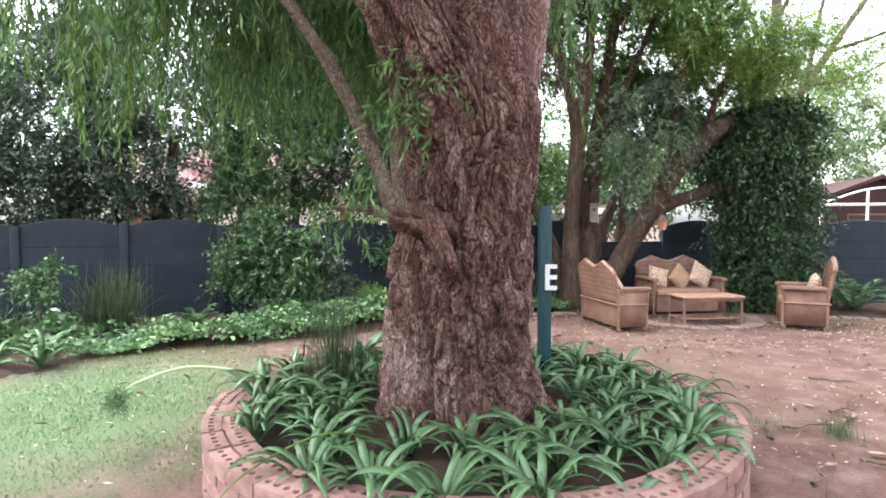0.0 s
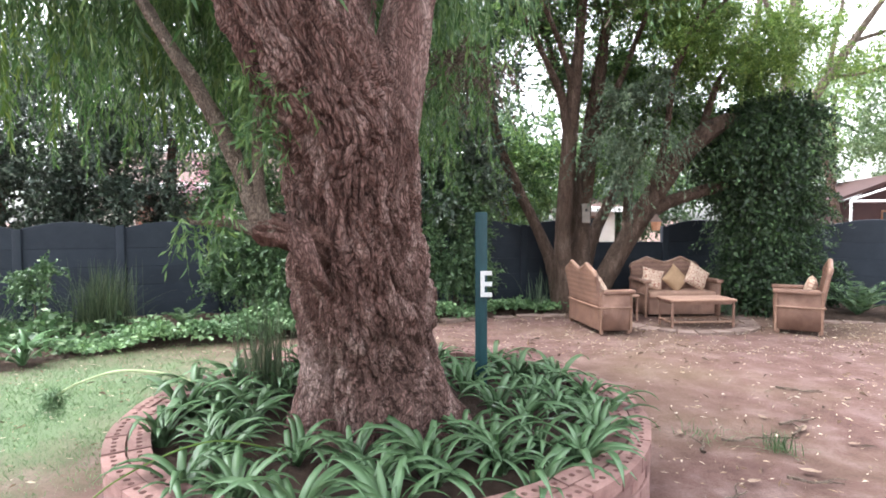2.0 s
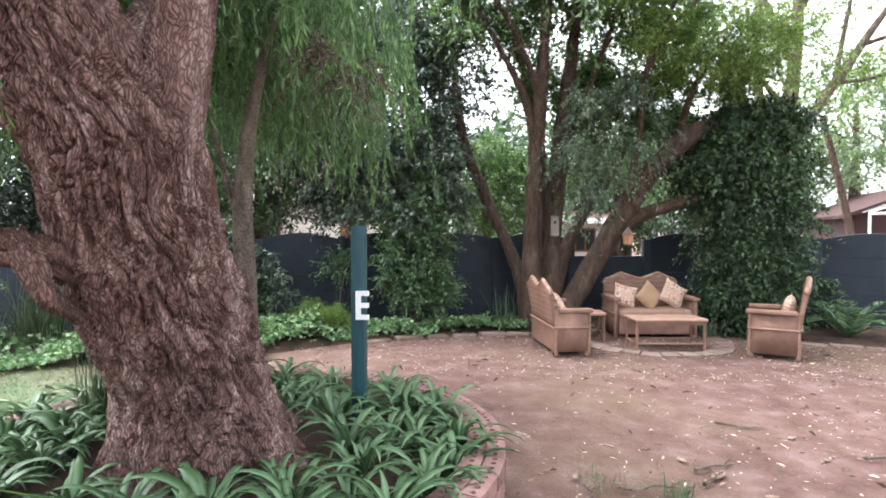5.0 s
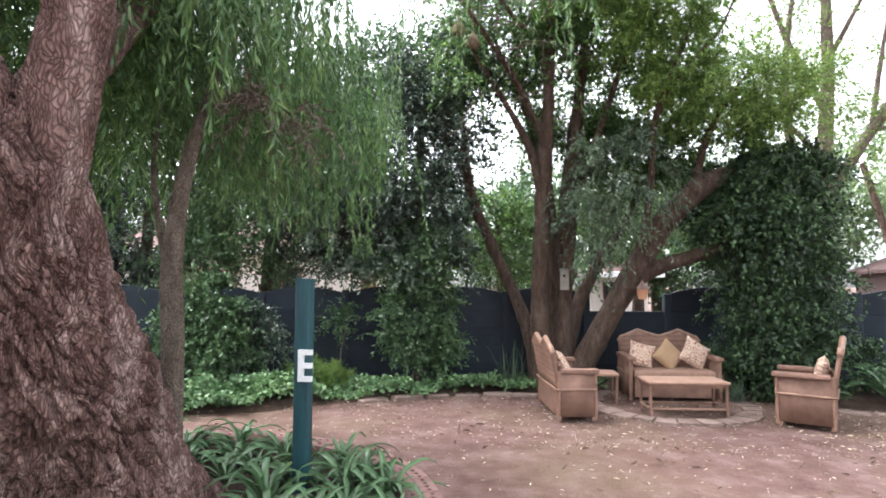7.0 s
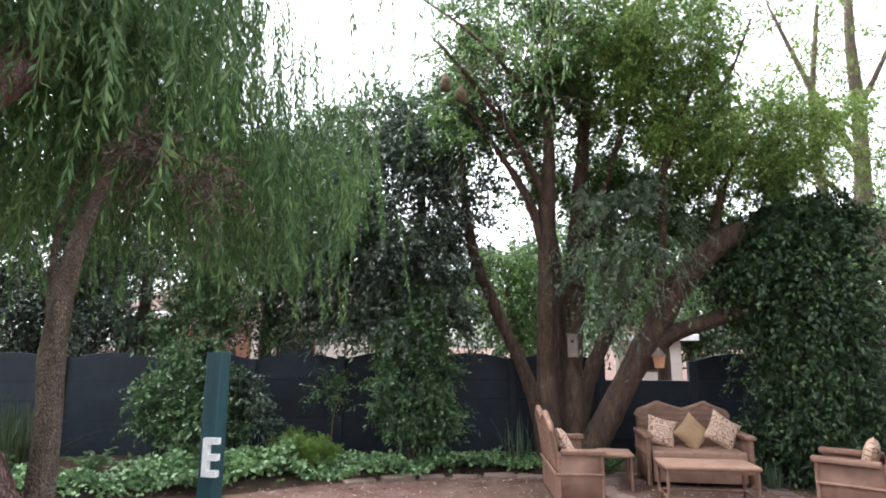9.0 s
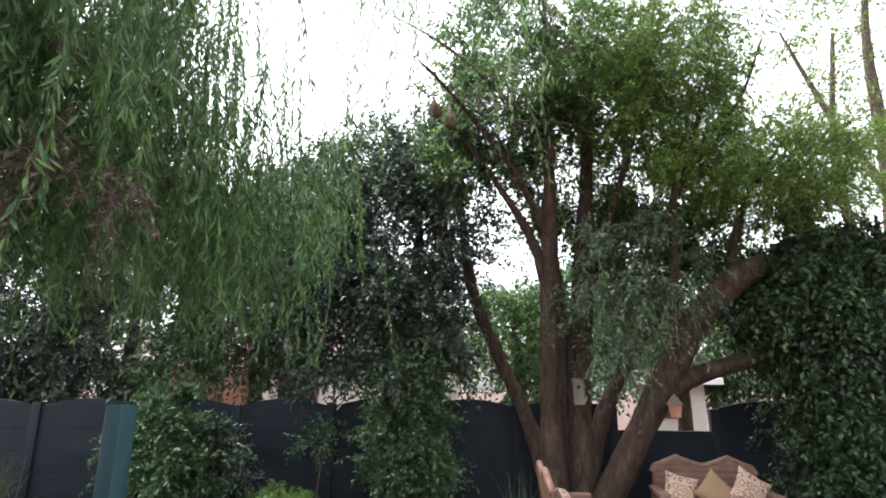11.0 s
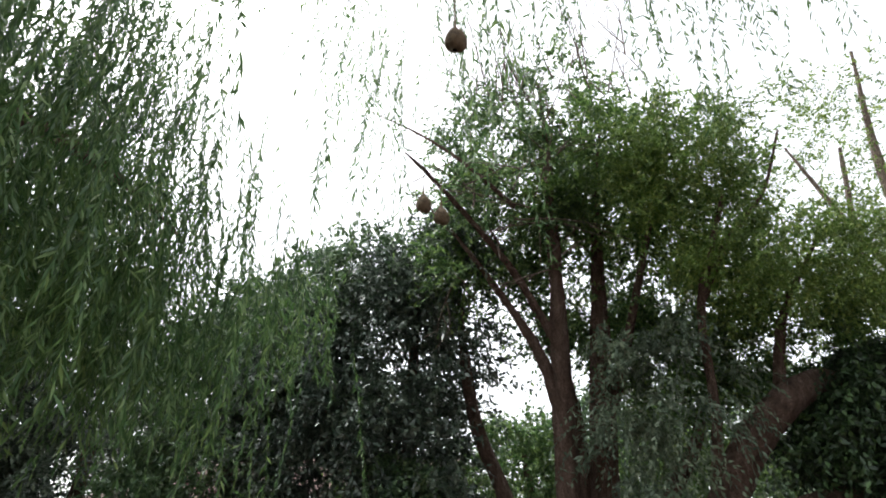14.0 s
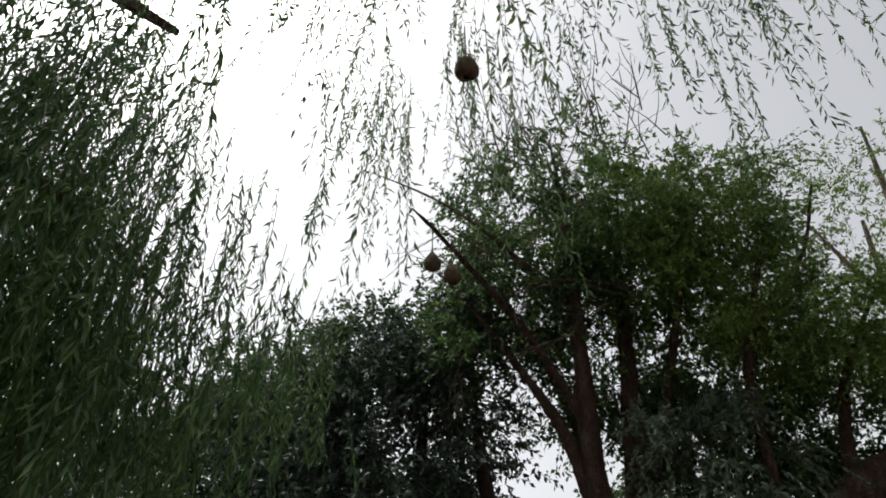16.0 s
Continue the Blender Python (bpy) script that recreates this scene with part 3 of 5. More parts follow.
def trunk_relief(A, Ln, R):
    """Bark furrows, root flare lobes and a burl at the old branch."""
    out = furrows(0.03, 2.6, 2.2, 0.3)(A, Ln, R)
    p1 = np.stack([np.cos(A) * 3, np.sin(A) * 3, Ln * 4], 1)
    w1, w2 = vnoise(p1) - 0.5, vnoise(p1 * 3.3 + 40) - 0.5
    for n, tall, depth in ((42, 3.6, 0.036), (92, 10.0, 0.011)):
        u = (A + 0.35 * Ln) / (2 * math.pi) * n + 1.5 * w1 + 0.7 * w2
        gap, who = plates(u, Ln * tall + 1.2 * w2, n)
        out += depth * (np.clip(gap / 0.32, 0, 1) ** 0.6 - 1) + depth * 0.7 * (who - 0.5)
    flare = np.exp(-((Ln / 0.3) ** 2))
    lobes = 0.07 * np.cos(5 * A + 0.6) + 0.05 * np.cos(3 * A + 2)
    out += flare * lobes
    out += 0.05 * np.cos(2 * A + 1.0 + 0.8 * Ln) * np.exp(-((Ln - 0.6) / 0.5) ** 2)
    out -= 0.09 * np.exp(-(((A - 4.33 + 0.1 * Ln) / 0.09) ** 2)) * np.exp(-((Ln - 0.45) / 0.55) ** 4)
    return out


def willow():
    trunk = [(0.116, 3.43, 0.15, 0.62), (0.09, 3.383, 0.42, 0.518), (0.085, 3.27, 0.8, 0.44), (0.1, 3.058, 1.15, 0.405), (0.118, 2.824, 1.55, 0.358),
             (0.12, 2.64, 1.95, 0.34), (-0.04, 2.45, 2.35, 0.292), (-0.256, 2.46, 2.85, 0.275), (-0.6, 2.45, 3.5, 0.2), (-1.0, 2.7, 4.4, 0.12), (-1.5, 3.2, 5.2, 0.04)]
    tube("trunk", trunk, MAT["bark_big"], WILLOW, 640, 300, 0.05, trunk_relief, "deeply furrowed red-brown trunk")
    lim = furrows(0.014, 3.0, 4.0)
    for rows in (
        [(0.1, 2.85, 1.4, 0.2), (0.2, 2.74, 1.75, 0.2), (0.31, 2.74, 2.1, 0.165), (0.395, 2.75, 2.5, 0.13), (0.45, 2.82, 3.0, 0.13), (0.45, 3.3, 3.8, 0.1), (0.3, 4.2, 4.6, 0.07), (0.2, 5.0, 5.2, 0.03)],
        [(0.08, 2.72, 1.7, 0.14), (0.06, 2.85, 2.15, 0.15), (0.0, 3.4, 2.9, 0.13), (-0.25, 4.3, 3.7, 0.09), (-0.4, 5.3, 4.0, 0.05), (-0.3, 6.1, 3.8, 0.02)],
        [(-0.35, 2.46, 3.0, 0.16), (-0.7, 1.9, 3.9, 0.11), (-1.2, 1.2, 4.8, 0.05)],
        [(-0.6, 2.45, 3.4, 0.12), (-1.4, 3.4, 4.0, 0.08), (-2.3, 4.3, 4.3, 0.03)],
    ):
        tube("limb", rows, MAT["bark_big"], WILLOW, 110, 60, 0.08, lim)
    # the old side branch with its burl
    tube("burl", [(0.06, 2.68, 1.36, 0.12), (0.0, 2.58, 1.42, 0.105), (-0.07, 2.49, 1.46, 0.085), (-0.13, 2.43, 1.485, 0.072), (-0.18, 2.4, 1.5, 0.074), (-0.215, 2.375, 1.51, 0.06), (-0.24, 2.36, 1.52, 0.012)],
         MAT["bark_red"], WILLOW, 120, 64, 0.5, furrows(0.022, 3, 9), "gnarled reddish burl of a lost limb")
    tube("burl", [(0.05, 2.56, 1.2, 0.03), (0.02, 2.46, 1.28, 0.045), (-0.01, 2.43, 1.36, 0.05), (-0.05, 2.43, 1.44, 0.055), (-0.09, 2.44, 1.52, 0.04), (-0.1, 2.46, 1.58, 0.01)], MAT["bark_big"], WILLOW, 60, 36, 0.55, furrows(0.014, 3, 8), "pale bare knot")
    tube("branch", [(-0.17, 2.4, 1.48, 0.06), (-0.23, 2.375, 1.58, 0.046), (-0.3, 2.39, 1.77, 0.038), (-0.43, 2.36, 2.05, 0.036), (-0.58, 2.36, 2.29, 0.032), (-0.9, 2.5, 2.7, 0.03), (-1.4, 2.9, 3.1, 0.012)],
         MAT["bark_pale"], WILLOW, 70, 20, 0.25, furrows(0.008, 3, 6), "pale side branch from a gnarled burl")
    tube("branch", [(-0.18, 2.38, 1.5, 0.04), (-0.195, 2.36, 1.65, 0.026), (-0.2, 2.35, 1.9, 0.022), (-0.18, 2.34, 2.12, 0.012)], MAT["bark_pale"], WILLOW, 20, 8, 0.1)
    tube("branch", [(-0.22, 2.38, 1.5, 0.035), (-0.36, 2.36, 1.53, 0.016), (-0.5, 2.35, 1.53, 0.008)], MAT["bark_pale"], WILLOW, 14, 8, 0.1)
    tube("branch", [(0.2, 3.7, 0.5, 0.07), (0.19, 3.72, 1.2, 0.06), (0.17, 3.72, 1.7, 0.055), (0.2, 3.8, 2.3, 0.04), (0.25, 4.1, 3.1, 0.02)], MAT["bark_pale"], WILLOW, 30, 12, 0.1)
    tube("branch", [(0.18, 3.72, 1.55, 0.03), (0.02, 3.8, 1.9, 0.022), (-0.15, 3.95, 2.3, 0.016), (-0.3, 4.2, 2.8, 0.01)], MAT["bark_pale"], WILLOW, 20, 8, 0.1)
    rng = np.random.default_rng(21)
    # weeping strands, in bunches
    hubs = 400
    rho = 3.4 * rng.uniform(0, 1, hubs) ** 0.6
    th = rng.uniform(0, 2 * math.pi, hubs)
    hx, hy = 0.0 + rho * np.cos(th), 3.6 + rho * np.sin(th)
    hlow = 2.0 + 1.9 * rng.uniform(0, 1, hubs) ** 1.2
    hlow += np.clip((2.0 - hy) / 0.8, 0, 1) * 0.9 + np.clip(0.9 - np.hypot(hx - 0.1, hy - 2.9), 0, 1) * 1.2
    away = (2.9 - hx) < 0.98 * (hy - 2.3) + 0.9 * (hy < 3.2) * 9
    sparse = (hx > 0.7) & away
    hlow += np.where(sparse, rng.uniform(0.9, 1.9, hubs), 0)
    hlow += np.where((hx > 0.9) & (hy < 4.0), 1.3, 0)
    keep = (~sparse | (rng.uniform(0, 1, hubs) < 0.4)) & ~((hx > 0.3) & (hy < 2.4)) & (hx < 2.7)
    outer = ((2.9 - hx) < 0.87 * (hy - 2.36)) & (hx <= 0.7)
    per = np.where(sparse, 3, np.where(outer, 5, 10))
    k = np.repeat(np.arange(hubs)[keep], per[keep])
    n = len(k)
    wide = np.where(sparse[k], 0.05, 0.16)
    x, y = hx[k] + rng.normal(0, 1, n) * wide, hy[k] + rng.normal(0, 1, n) * wide
    low = hlow[k] + rng.uniform(-0.1, 0.7, n)
    L = rng.uniform(0.7, 1.9, n) + np.where(sparse[k], 0.5, 0)
    # the outer boughs droop low
    free = (rng.uniform(0, 1, hubs) < 0.3)[k]
    top = np.where(outer[k] & ~free, np.minimum(low + L, rng.uniform(3.0, 4.0, n)), low + L)
    L = np.where(outer[k], np.clip(L * rng.uniform(0.4, 1.0, n), 0.5, top - 1.9), L)
    P = np.stack([x, y, top], 1)
    D = unit(np.stack([rng.normal(0, 0.12, n), rng.normal(0, 0.12, n), np.full(n, -1.0)], 1))
    v1 = sprays(P, D, L, 46, 0.095, 0.016, 0.0, 0.42, 0.6, 0.0024, rng)
    # thin strands high over the path
    hx, hy, hz = rng.uniform(0.6, 5.2, 84), rng.uniform(4.4, 7.2, 84), rng.uniform(4.4, 5.6, 84)
    hx, hy, hz = np.append(hx, [2.4, 2.45, 1.6, 2.0]), np.append(hy, [5.0, 5.1, 5.6, 6.2]), np.append(hz, [3.1, 3.3, 3.5, 3.9])
    k = np.repeat(np.arange(len(hx)), 3)
    n = len(k)
    L = rng.uniform(0.8, 1.6, n)
    P = np.stack([hx[k] + rng.normal(0, 0.05, n), hy[k] + rng.normal(0, 0.05, n), hz[k] + L + rng.uniform(0, 0.3, n)], 1)
    D = unit(np.stack([rng.normal(0, 0.12, n), rng.normal(0, 0.12, n), np.full(n, -1.0)], 1))
    v0 = sprays(P, D, L, 24, 0.09, 0.018, 0.0, 0.45, 0.6, 0.0024, rng)
    # inner, denser foliage above
    v2 = crown([(-1.3, 3.5, 4.2, 1.5, 1.6, 0.9, 650), (-1.2, 4.9, 3.9, 0.9, 1.1, 0.6, 500), (-0.3, 6.1, 3.2, 1.0, 0.8, 0.5, 420), (-0.6, 3.2, 5.0, 1.2, 1.5, 0.7, 380), (-0.7, 4.1, 3.2, 1.2, 1.2, 0.7, 900), (-1.5, 2.4, 3.3, 0.9, 0.9, 0.6, 350)],
               16, 0.085, 0.015, 0.5, 0.6, 0.5, 0.5, rng)
    # young bright strands
    k = np.repeat(np.arange(5), 3)
    c = np.array([[-2.15, 3.3, 1.95], [-1.85, 3.35, 2.05], [-2.02, 3.2, 2.3], [-1.25, 3.4, 2.15], [-1.55, 3.1, 2.45]])
    P = c[k] + np.stack([rng.normal(0, 0.03, 15), rng.normal(0, 0.03, 15), rng.uniform(0.9, 1.4, 15)], 1)
    L = P[:, 2] - c[k][:, 2] - rng.uniform(0, 0.25, 15)
    D = unit(np.stack([rng.normal(0, 0.03, 15), rng.normal(0, 0.03, 15), np.full(15, -1.0)], 1))
    leafy = sprays(P, D, L, 34, 0.1, 0.02, 0.0, 0.35, 0.8, 0.003, rng)
    tagged(hang_mesh("young_strand", mesh_np("young_strand", *leafy), MAT["lime_leaf"], WILLOW, "fresh yellow-green hanging strands", smooth=False), kind="stuff")
    # sprouts on the trunk
    c = np.array([[-0.18, 2.33, 2.12], [-0.2, 2.34, 1.92], [-0.5, 2.35, 1.53], [-0.36, 2.36, 1.54], [-0.31, 2.38, 1.7], [-0.06, 2.3, 2.05], [-0.1, 2.3, 1.85]])
    k = np.repeat(np.arange(len(c)), 10)
    P = c[k] + rng.normal(size=(len(k), 3)) * 0.03
    D = unit(rng.normal(size=(len(k), 3)) + np.array([-0.2, -0.3, -0.2]))
    v3 = sprays(P, D, rng.uniform(0.08, 0.2, len(k)), 9, 0.06, 0.011, 0.4, 0.5, 0.4, 0.002, rng)
    dead = crown([(0.68, 3.86, 2.57, 0.22, 0.16, 0.07, 60)], 14, 0.06, 0.012, 0.28, 0.5, 0.8, 0.3, rng, 0.003)
    tagged(hang_mesh("dead_clump", mesh_np("dead_clump", *dead), MAT["twig"], WILLOW, "tangle of dead brown twigs and leaves", smooth=False), kind="stuff")
    v, f = joined([v0, v1, v2, v3])
    ob = hang_mesh("crown", mesh_np("crown", v, f), MAT["willow_leaf"], WILLOW, "weeping strands of narrow green leaves", smooth=False)
    tagged(ob, kind="stuff")


willow()


# ---------------------------------------------------------------- strap-leaved plants
def strap_mesh(name, length, width, rise, bend, segs=9):
    """One arching strap leaf, keeled, from the origin along +x."""
    bm = bmesh.new()
    rows = []
    x = z = 0.0
    a = rise
    for i in range(segs + 1):
        u = i / segs
        w = width * (0.55 + 0.9 * u - 1.45 * u ** 3) if u < 1 else 0.001
        w = max(w, 0.0015)
        k = 0.18 * w
        rows.append([bm.verts.new((x, -w / 2, z + k)), bm.verts.new((x, 0, z)), bm.verts.new((x, w / 2, z + k)), bm.verts.new((x, 0, z - 0.0025))])
        x += math.cos(a) * length / segs
        z += math.sin(a) * length / segs
        a -= bend / segs * (0.5 + u)
    for p, q in zip(rows, rows[1:]):
        bm.faces.new((p[0], q[0], q[1], p[1]))
        bm.faces.new((p[1], q[1], q[2], p[2]))
        bm.faces.new((p[2], q[2], q[3], p[3]))
        bm.faces.new((p[3], q[3], q[0], p[0]))
    me = bpy.data.meshes.new(name)
    bm.to_mesh(me)
    bm.free()
    me.materials.append(MAT["strap_leaf"])
    me.polygons.foreach_set("use_smooth", [True] * len(me.polygons))
    return me


STRAPS = [strap_mesh("leaf", ln, w, r, b) for ln, w, r, b in
          ((0.42, 0.05, 1.35, 2.4), (0.48, 0.054, 1.15, 2.3), (0.36, 0.048, 1.0, 1.8), (0.5, 0.052, 1.3, 2.8), (0.3, 0.042, 1.45, 1.4), (0.44, 0.056, 0.85, 1.7))]


def strap_plant(x, y, z, size, count, seed, group, label):
    rng = random.Random(seed)
    root = thing("strap_leaved_plant", label, "plant", x, y, z, 0, group)
    for i in range(count):
        ob = new("leaf", rng.choice(STRAPS))
        ob.parent = root
        s = size * rng.uniform(0.75, 1.15)
        ob.matrix_basis = pose(rng.uniform(-0.025, 0.025), rng.uniform(-0.025, 0.025), 0, rng.uniform(-14, 14), rng.uniform(-12, 10), i * 137.5 + rng.uniform(-20, 20)) @ Matrix.Scale(s, 4)
    return root


def planter_plants():
    rng = random.Random(11)
    k = 0
    for r, n, off in ((1.31, 24, 0.6), (1.08, 20, 0.1), (0.86, 14, 0.3), (0.7, 8, 0.1)):
        for i in range(n):
            a = 2 * math.pi * (i + off + rng.uniform(-0.25, 0.25)) / n
            x, y = PX + r * math.cos(a) + rng.uniform(-0.05, 0.05), PY + r * math.sin(a) + rng.uniform(-0.05, 0.05)
            if math.hypot(x - 0.1, y - 3.36) < 0.62 or math.hypot(x - 0.82, y - 4.15) < 0.12:
                continue
            if i % 5 == 4 and r > 1:
                continue
            k += 1
            size = rng.uniform(0.78, 1.0) * (1.1 if r > 1.2 and (y < PY or x < PX) else 1.0)
            strap_plant(x, y, 0.27, size, rng.randint(17, 23), k, "strap-leaved plants in the planter", "lush green strap-leaved plant in the brick planter")


planter_plants()


def blades(name, x, y, z, count, length, spread, width, material, label, seed, lean=0.25):
    """A tuft of long thin upright blades."""
    rng = np.random.default_rng(seed)
    a = rng.uniform(0, 2 * math.pi, count)
    tilt = np.abs(rng.normal(0, lean, count))
    D = np.stack([np.cos(a) * np.sin(tilt), np.sin(a) * np.sin(tilt), np.cos(tilt)], 1)
    P = np.stack([rng.normal(0, spread, count), rng.normal(0, spread, count), np.zeros(count)], 1)
    L = length * rng.uniform(0.5, 1.1, count)
    segs = 5
    s = np.linspace(0, 1, segs + 1)
    c = P[:, None] + D[:, None] * (L[:, None] * s)[..., None]
    out = np.stack([np.cos(a), np.sin(a), np.zeros(count)], 1)
    c = c + out[:, None] * (0.22 * L[:, None] * s ** 2 * tilt[:, None] * 2)[..., None]
    c[..., 2] -= 0.25 * L[:, None] * s ** 3 * np.minimum(1, tilt[:, None] * 2.5)
    side = np.stack([-np.sin(a), np.cos(a), np.zeros(count)], 1)
    w = width * (1 - s) ** 0.6 + 0.0008
    tri = np.stack([c - side[:, None] * w[None, :, None] / 2, c + side[:, None] * w[None, :, None] / 2, c - out[:, None] * w[None, :, None] * 0.35], 2)
    v = tri.reshape(-1, 3)
    k = (np.arange(count) * (segs + 1) * 3)[:, None] + (np.arange(segs) * 3)[None]
    fs = []
    for p, q in ((0, 1), (1, 2), (2, 0)):
        fs.append(np.stack([k + p, k + q, k + 3 + q, k + 3 + p], -1).reshape(-1, 4))
    root = thing(name, label, "plant", x, y, z)
    ob = hang_mesh("tuft", mesh_np("tuft", v, np.vstack(fs)), material, root, smooth=False)
    tagged(ob, kind="stuff")
    return root


blades("reed_tuft", -0.74, 3.8, 0.28, 130, 0.85, 0.09, 0.008, MAT["reed"], "tuft of tall thin green reeds in the planter", 5, 0.16)
blades("reed_tuft", -4.4, 7.3, 0.06, 420, 1.0, 0.16, 0.013, MAT["reed"], "large clump of grey-green reed grass in the bed", 6, 0.38)
blades("reed_tuft", -5.6, 6.6, 0.05, 160, 0.7, 0.25, 0.012, MAT["reed"], "low tuft of reed grass by the fence", 7, 0.4)
blades("dry_stalks", -1.9, 8.1, 0.05, 26, 0.85, 0.14, 0.012, MAT["grey_leaf"], "pale upright stalks in the border bed", 8, 0.25)
blades("reed_tuft", 4.78, 9.05, 0.03, 90, 0.34, 0.05, 0.01, MAT["grey_leaf"], "small pale grass tuft behind the low table", 10, 0.55)
blades("dry_stalks", 1.75, 9.5, 0.05, 34, 0.75, 0.1, 0.02, MAT["grey_leaf"], "pale grey sword leaves beside the tree", 9, 0.4)


# ---------------------------------------------------------------- post with the letter
def sign_post():
    root = thing("sign_post", "teal painted square post carrying a white letter E", "post", 0.765, 4.18, 0.27, 0)
    part("post", rounded(-0.045, -0.045, 0, 0.045, 0.045, 1.33, 0.006), MAT["teal"], root)
    bm = bmesh.new()
    w, h, d, b = 0.085, 0.19, 0.03, 0.03
    for x0, z0, x1, z1 in ((0, 0, b, h), (b, 0, w, b), (b, (h - b) / 2, w, (h + b) / 2), (b, h - b, w, h)):
        box(bm, x0, 0, z0, x1, -d, z1)
    bmesh.ops.recalc_face_normals(bm, faces=bm.faces[:])
    bmesh.ops.transform(bm, matrix=Matrix.Translation((-0.005, -0.0455, 0.705)), verts=bm.verts[:])
    part("letter", bm, MAT["white"], root, "raised white letter E", smooth=False)


sign_post()


# ---------------------------------------------------------------- wicker furniture
def rod(name, pts, r, material, parent, sides=8, label=""):
    rows = [(*p, r) for p in pts]
    return tube(name, rows, material, parent, max(2, 6 * (len(pts) - 1)), sides, 0.0, None, label)


def scallop(u, humps):
    """Height of the wavy back's top over its base line."""
    peak = 1 - abs(2 * ((u * humps) % 1.0) - 1)
    return 0.11 * peak ** 1.2 + (0.02 if humps > 1 and 0.3 < u < 0.7 else 0.0) * (1 - peak)


def wicker_seat(name, label, x, y, rz, width, depth, humps, group, top):
    """A low wicker sofa or chair facing -y, its front middle at the origin, the back rising behind."""
    root = thing(name, label, "sofa" if humps > 1 else "chair", x, y, 0, rz, group)
    hw, arm, sit = width / 2, 0.60, 0.38
    # skirted box under the seat
    part("front_panel", rounded(-hw + 0.07, 0.03, 0.05, hw - 0.07, 0.06, sit - 0.06, 0.008), MAT["wicker"], root)
    part("rear_panel", rounded(-hw + 0.03, depth - 0.05, 0.05, hw - 0.03, depth - 0.02, sit + 0.02, 0.008), MAT["wicker"], root)
    for s in (-1, 1):
        xs = sorted((s * hw, s * (hw - 0.045)))
        bm = bmesh.new()
        sec = [(0.0, 0.05), (0.0, arm - 0.05), (depth - 0.02, arm - 0.02), (depth - 0.02, 0.05)]
        lo = [bm.verts.new((xs[0], a, b)) for a, b in sec]
        hi = [bm.verts.new((xs[1], a, b)) for a, b in sec]
        bm.faces.new(lo)
        bm.faces.new(hi[::-1])
        for i in range(4):
            bm.faces.new((lo[i], hi[i], hi[(i + 1) % 4], lo[(i + 1) % 4]))
        bmesh.ops.recalc_face_normals(bm, faces=bm.faces[:])
        bmesh.ops.bevel(bm, geom=bm.edges[:], offset=0.008, segments=2, affect="EDGES")
        part("side_panel", bm, MAT["wicker"], root)
        # flat broad arm rest
        bm = rounded(s * (hw - 0.02) - 0.06, -0.03, arm - 0.055, s * (hw - 0.02) + 0.06, depth - 0.06, arm, 0.018, 3)
        part("armrest", bm, MAT["wicker"], root)
        for yy in (0.012, depth - 0.035):
            rod("corner_pole", [(s * (hw - 0.005), yy, 0.02), (s * (hw - 0.005), yy, 0.3), (s * (hw - 0.005), yy, arm - 0.03)], 0.018, MAT["cane"], root)
        rod("rail", [(s * (hw + 0.004), 0.0, 0.36), (s * (hw + 0.004), depth / 2, 0.36), (s * (hw + 0.004), depth, 0.36)], 0.015, MAT["cane"], root)
        for yy in (0.04, depth - 0.05):
            part("foot", rounded(s * (hw - 0.025) - 0.02, yy - 0.02, 0, s * (hw - 0.025) + 0.02, yy + 0.02, 0.055, 0.004), MAT["cane"], root)
    rod("rail", [(-hw, depth - 0.005, 0.36), (0, depth - 0.005, 0.36), (hw, depth - 0.005, 0.36)], 0.015, MAT["cane"], root)
    # wavy raked back, with a thick rolled top
    cols, rows = 28, 8
    bm = bmesh.new()
    grid = {}
    for i in range(cols + 1):
        u = i / cols
        t = top + scallop(u, humps) - (0.05 if u in (0, 1) else 0)
        for j in range(rows + 1):
            w = j / rows
            z = 0.36 + (t - 0.36) * w
            rake = 0.17 * (z - 0.36)
            for k, off in enumerate((0.0, 0.05)):
                grid[i, j, k] = bm.verts.new((-hw + 0.02 + u * (width - 0.04), depth - 0.07 + rake + off, z))
    for i in range(cols):
        for j in range(rows):
            bm.faces.new((grid[i, j, 0], grid[i + 1, j, 0], grid[i + 1, j + 1, 0], grid[i, j + 1, 0]))
            bm.faces.new((grid[i, j + 1, 1], grid[i + 1, j + 1, 1], grid[i + 1, j, 1], grid[i, j, 1]))
        bm.faces.new((grid[i, rows, 0], grid[i + 1, rows, 0], grid[i + 1, rows, 1], grid[i, rows, 1]))
        bm.faces.new((grid[i + 1, 0, 0], grid[i, 0, 0], grid[i, 0, 1], grid[i + 1, 0, 1]))
    for j in range(rows):
        bm.faces.new((grid[0, j, 0], grid[0, j + 1, 0], grid[0, j + 1, 1], grid[0, j, 1]))
        bm.faces.new((grid[cols, j + 1, 0], grid[cols, j, 0], grid[cols, j, 1], grid[cols, j + 1, 1]))
    back = part("backrest", bm, MAT["wicker"], root)
    roll = []
    for i in range(0, cols + 1):
        u = i / cols
        t = top + scallop(u, humps) - (0.05 if u in (0, 1) else 0)
        roll.append((-hw + 0.02 + u * (width - 0.04), depth - 0.045 + 0.17 * (t - 0.36), t, 0.034))
    tube("rolled_edge", roll, MAT["cane"], back, 84, 10, 0.03, None, "rolled wicker edge")
    # seat pad
    bm = rounded(-hw + 0.06, 0.0, sit - 0.07, hw - 0.06, depth - 0.06, sit + 0.03, 0.03, 3)
    part("seat", bm, MAT["seat_cloth"], root, "tan upholstered seat pad")
    return root


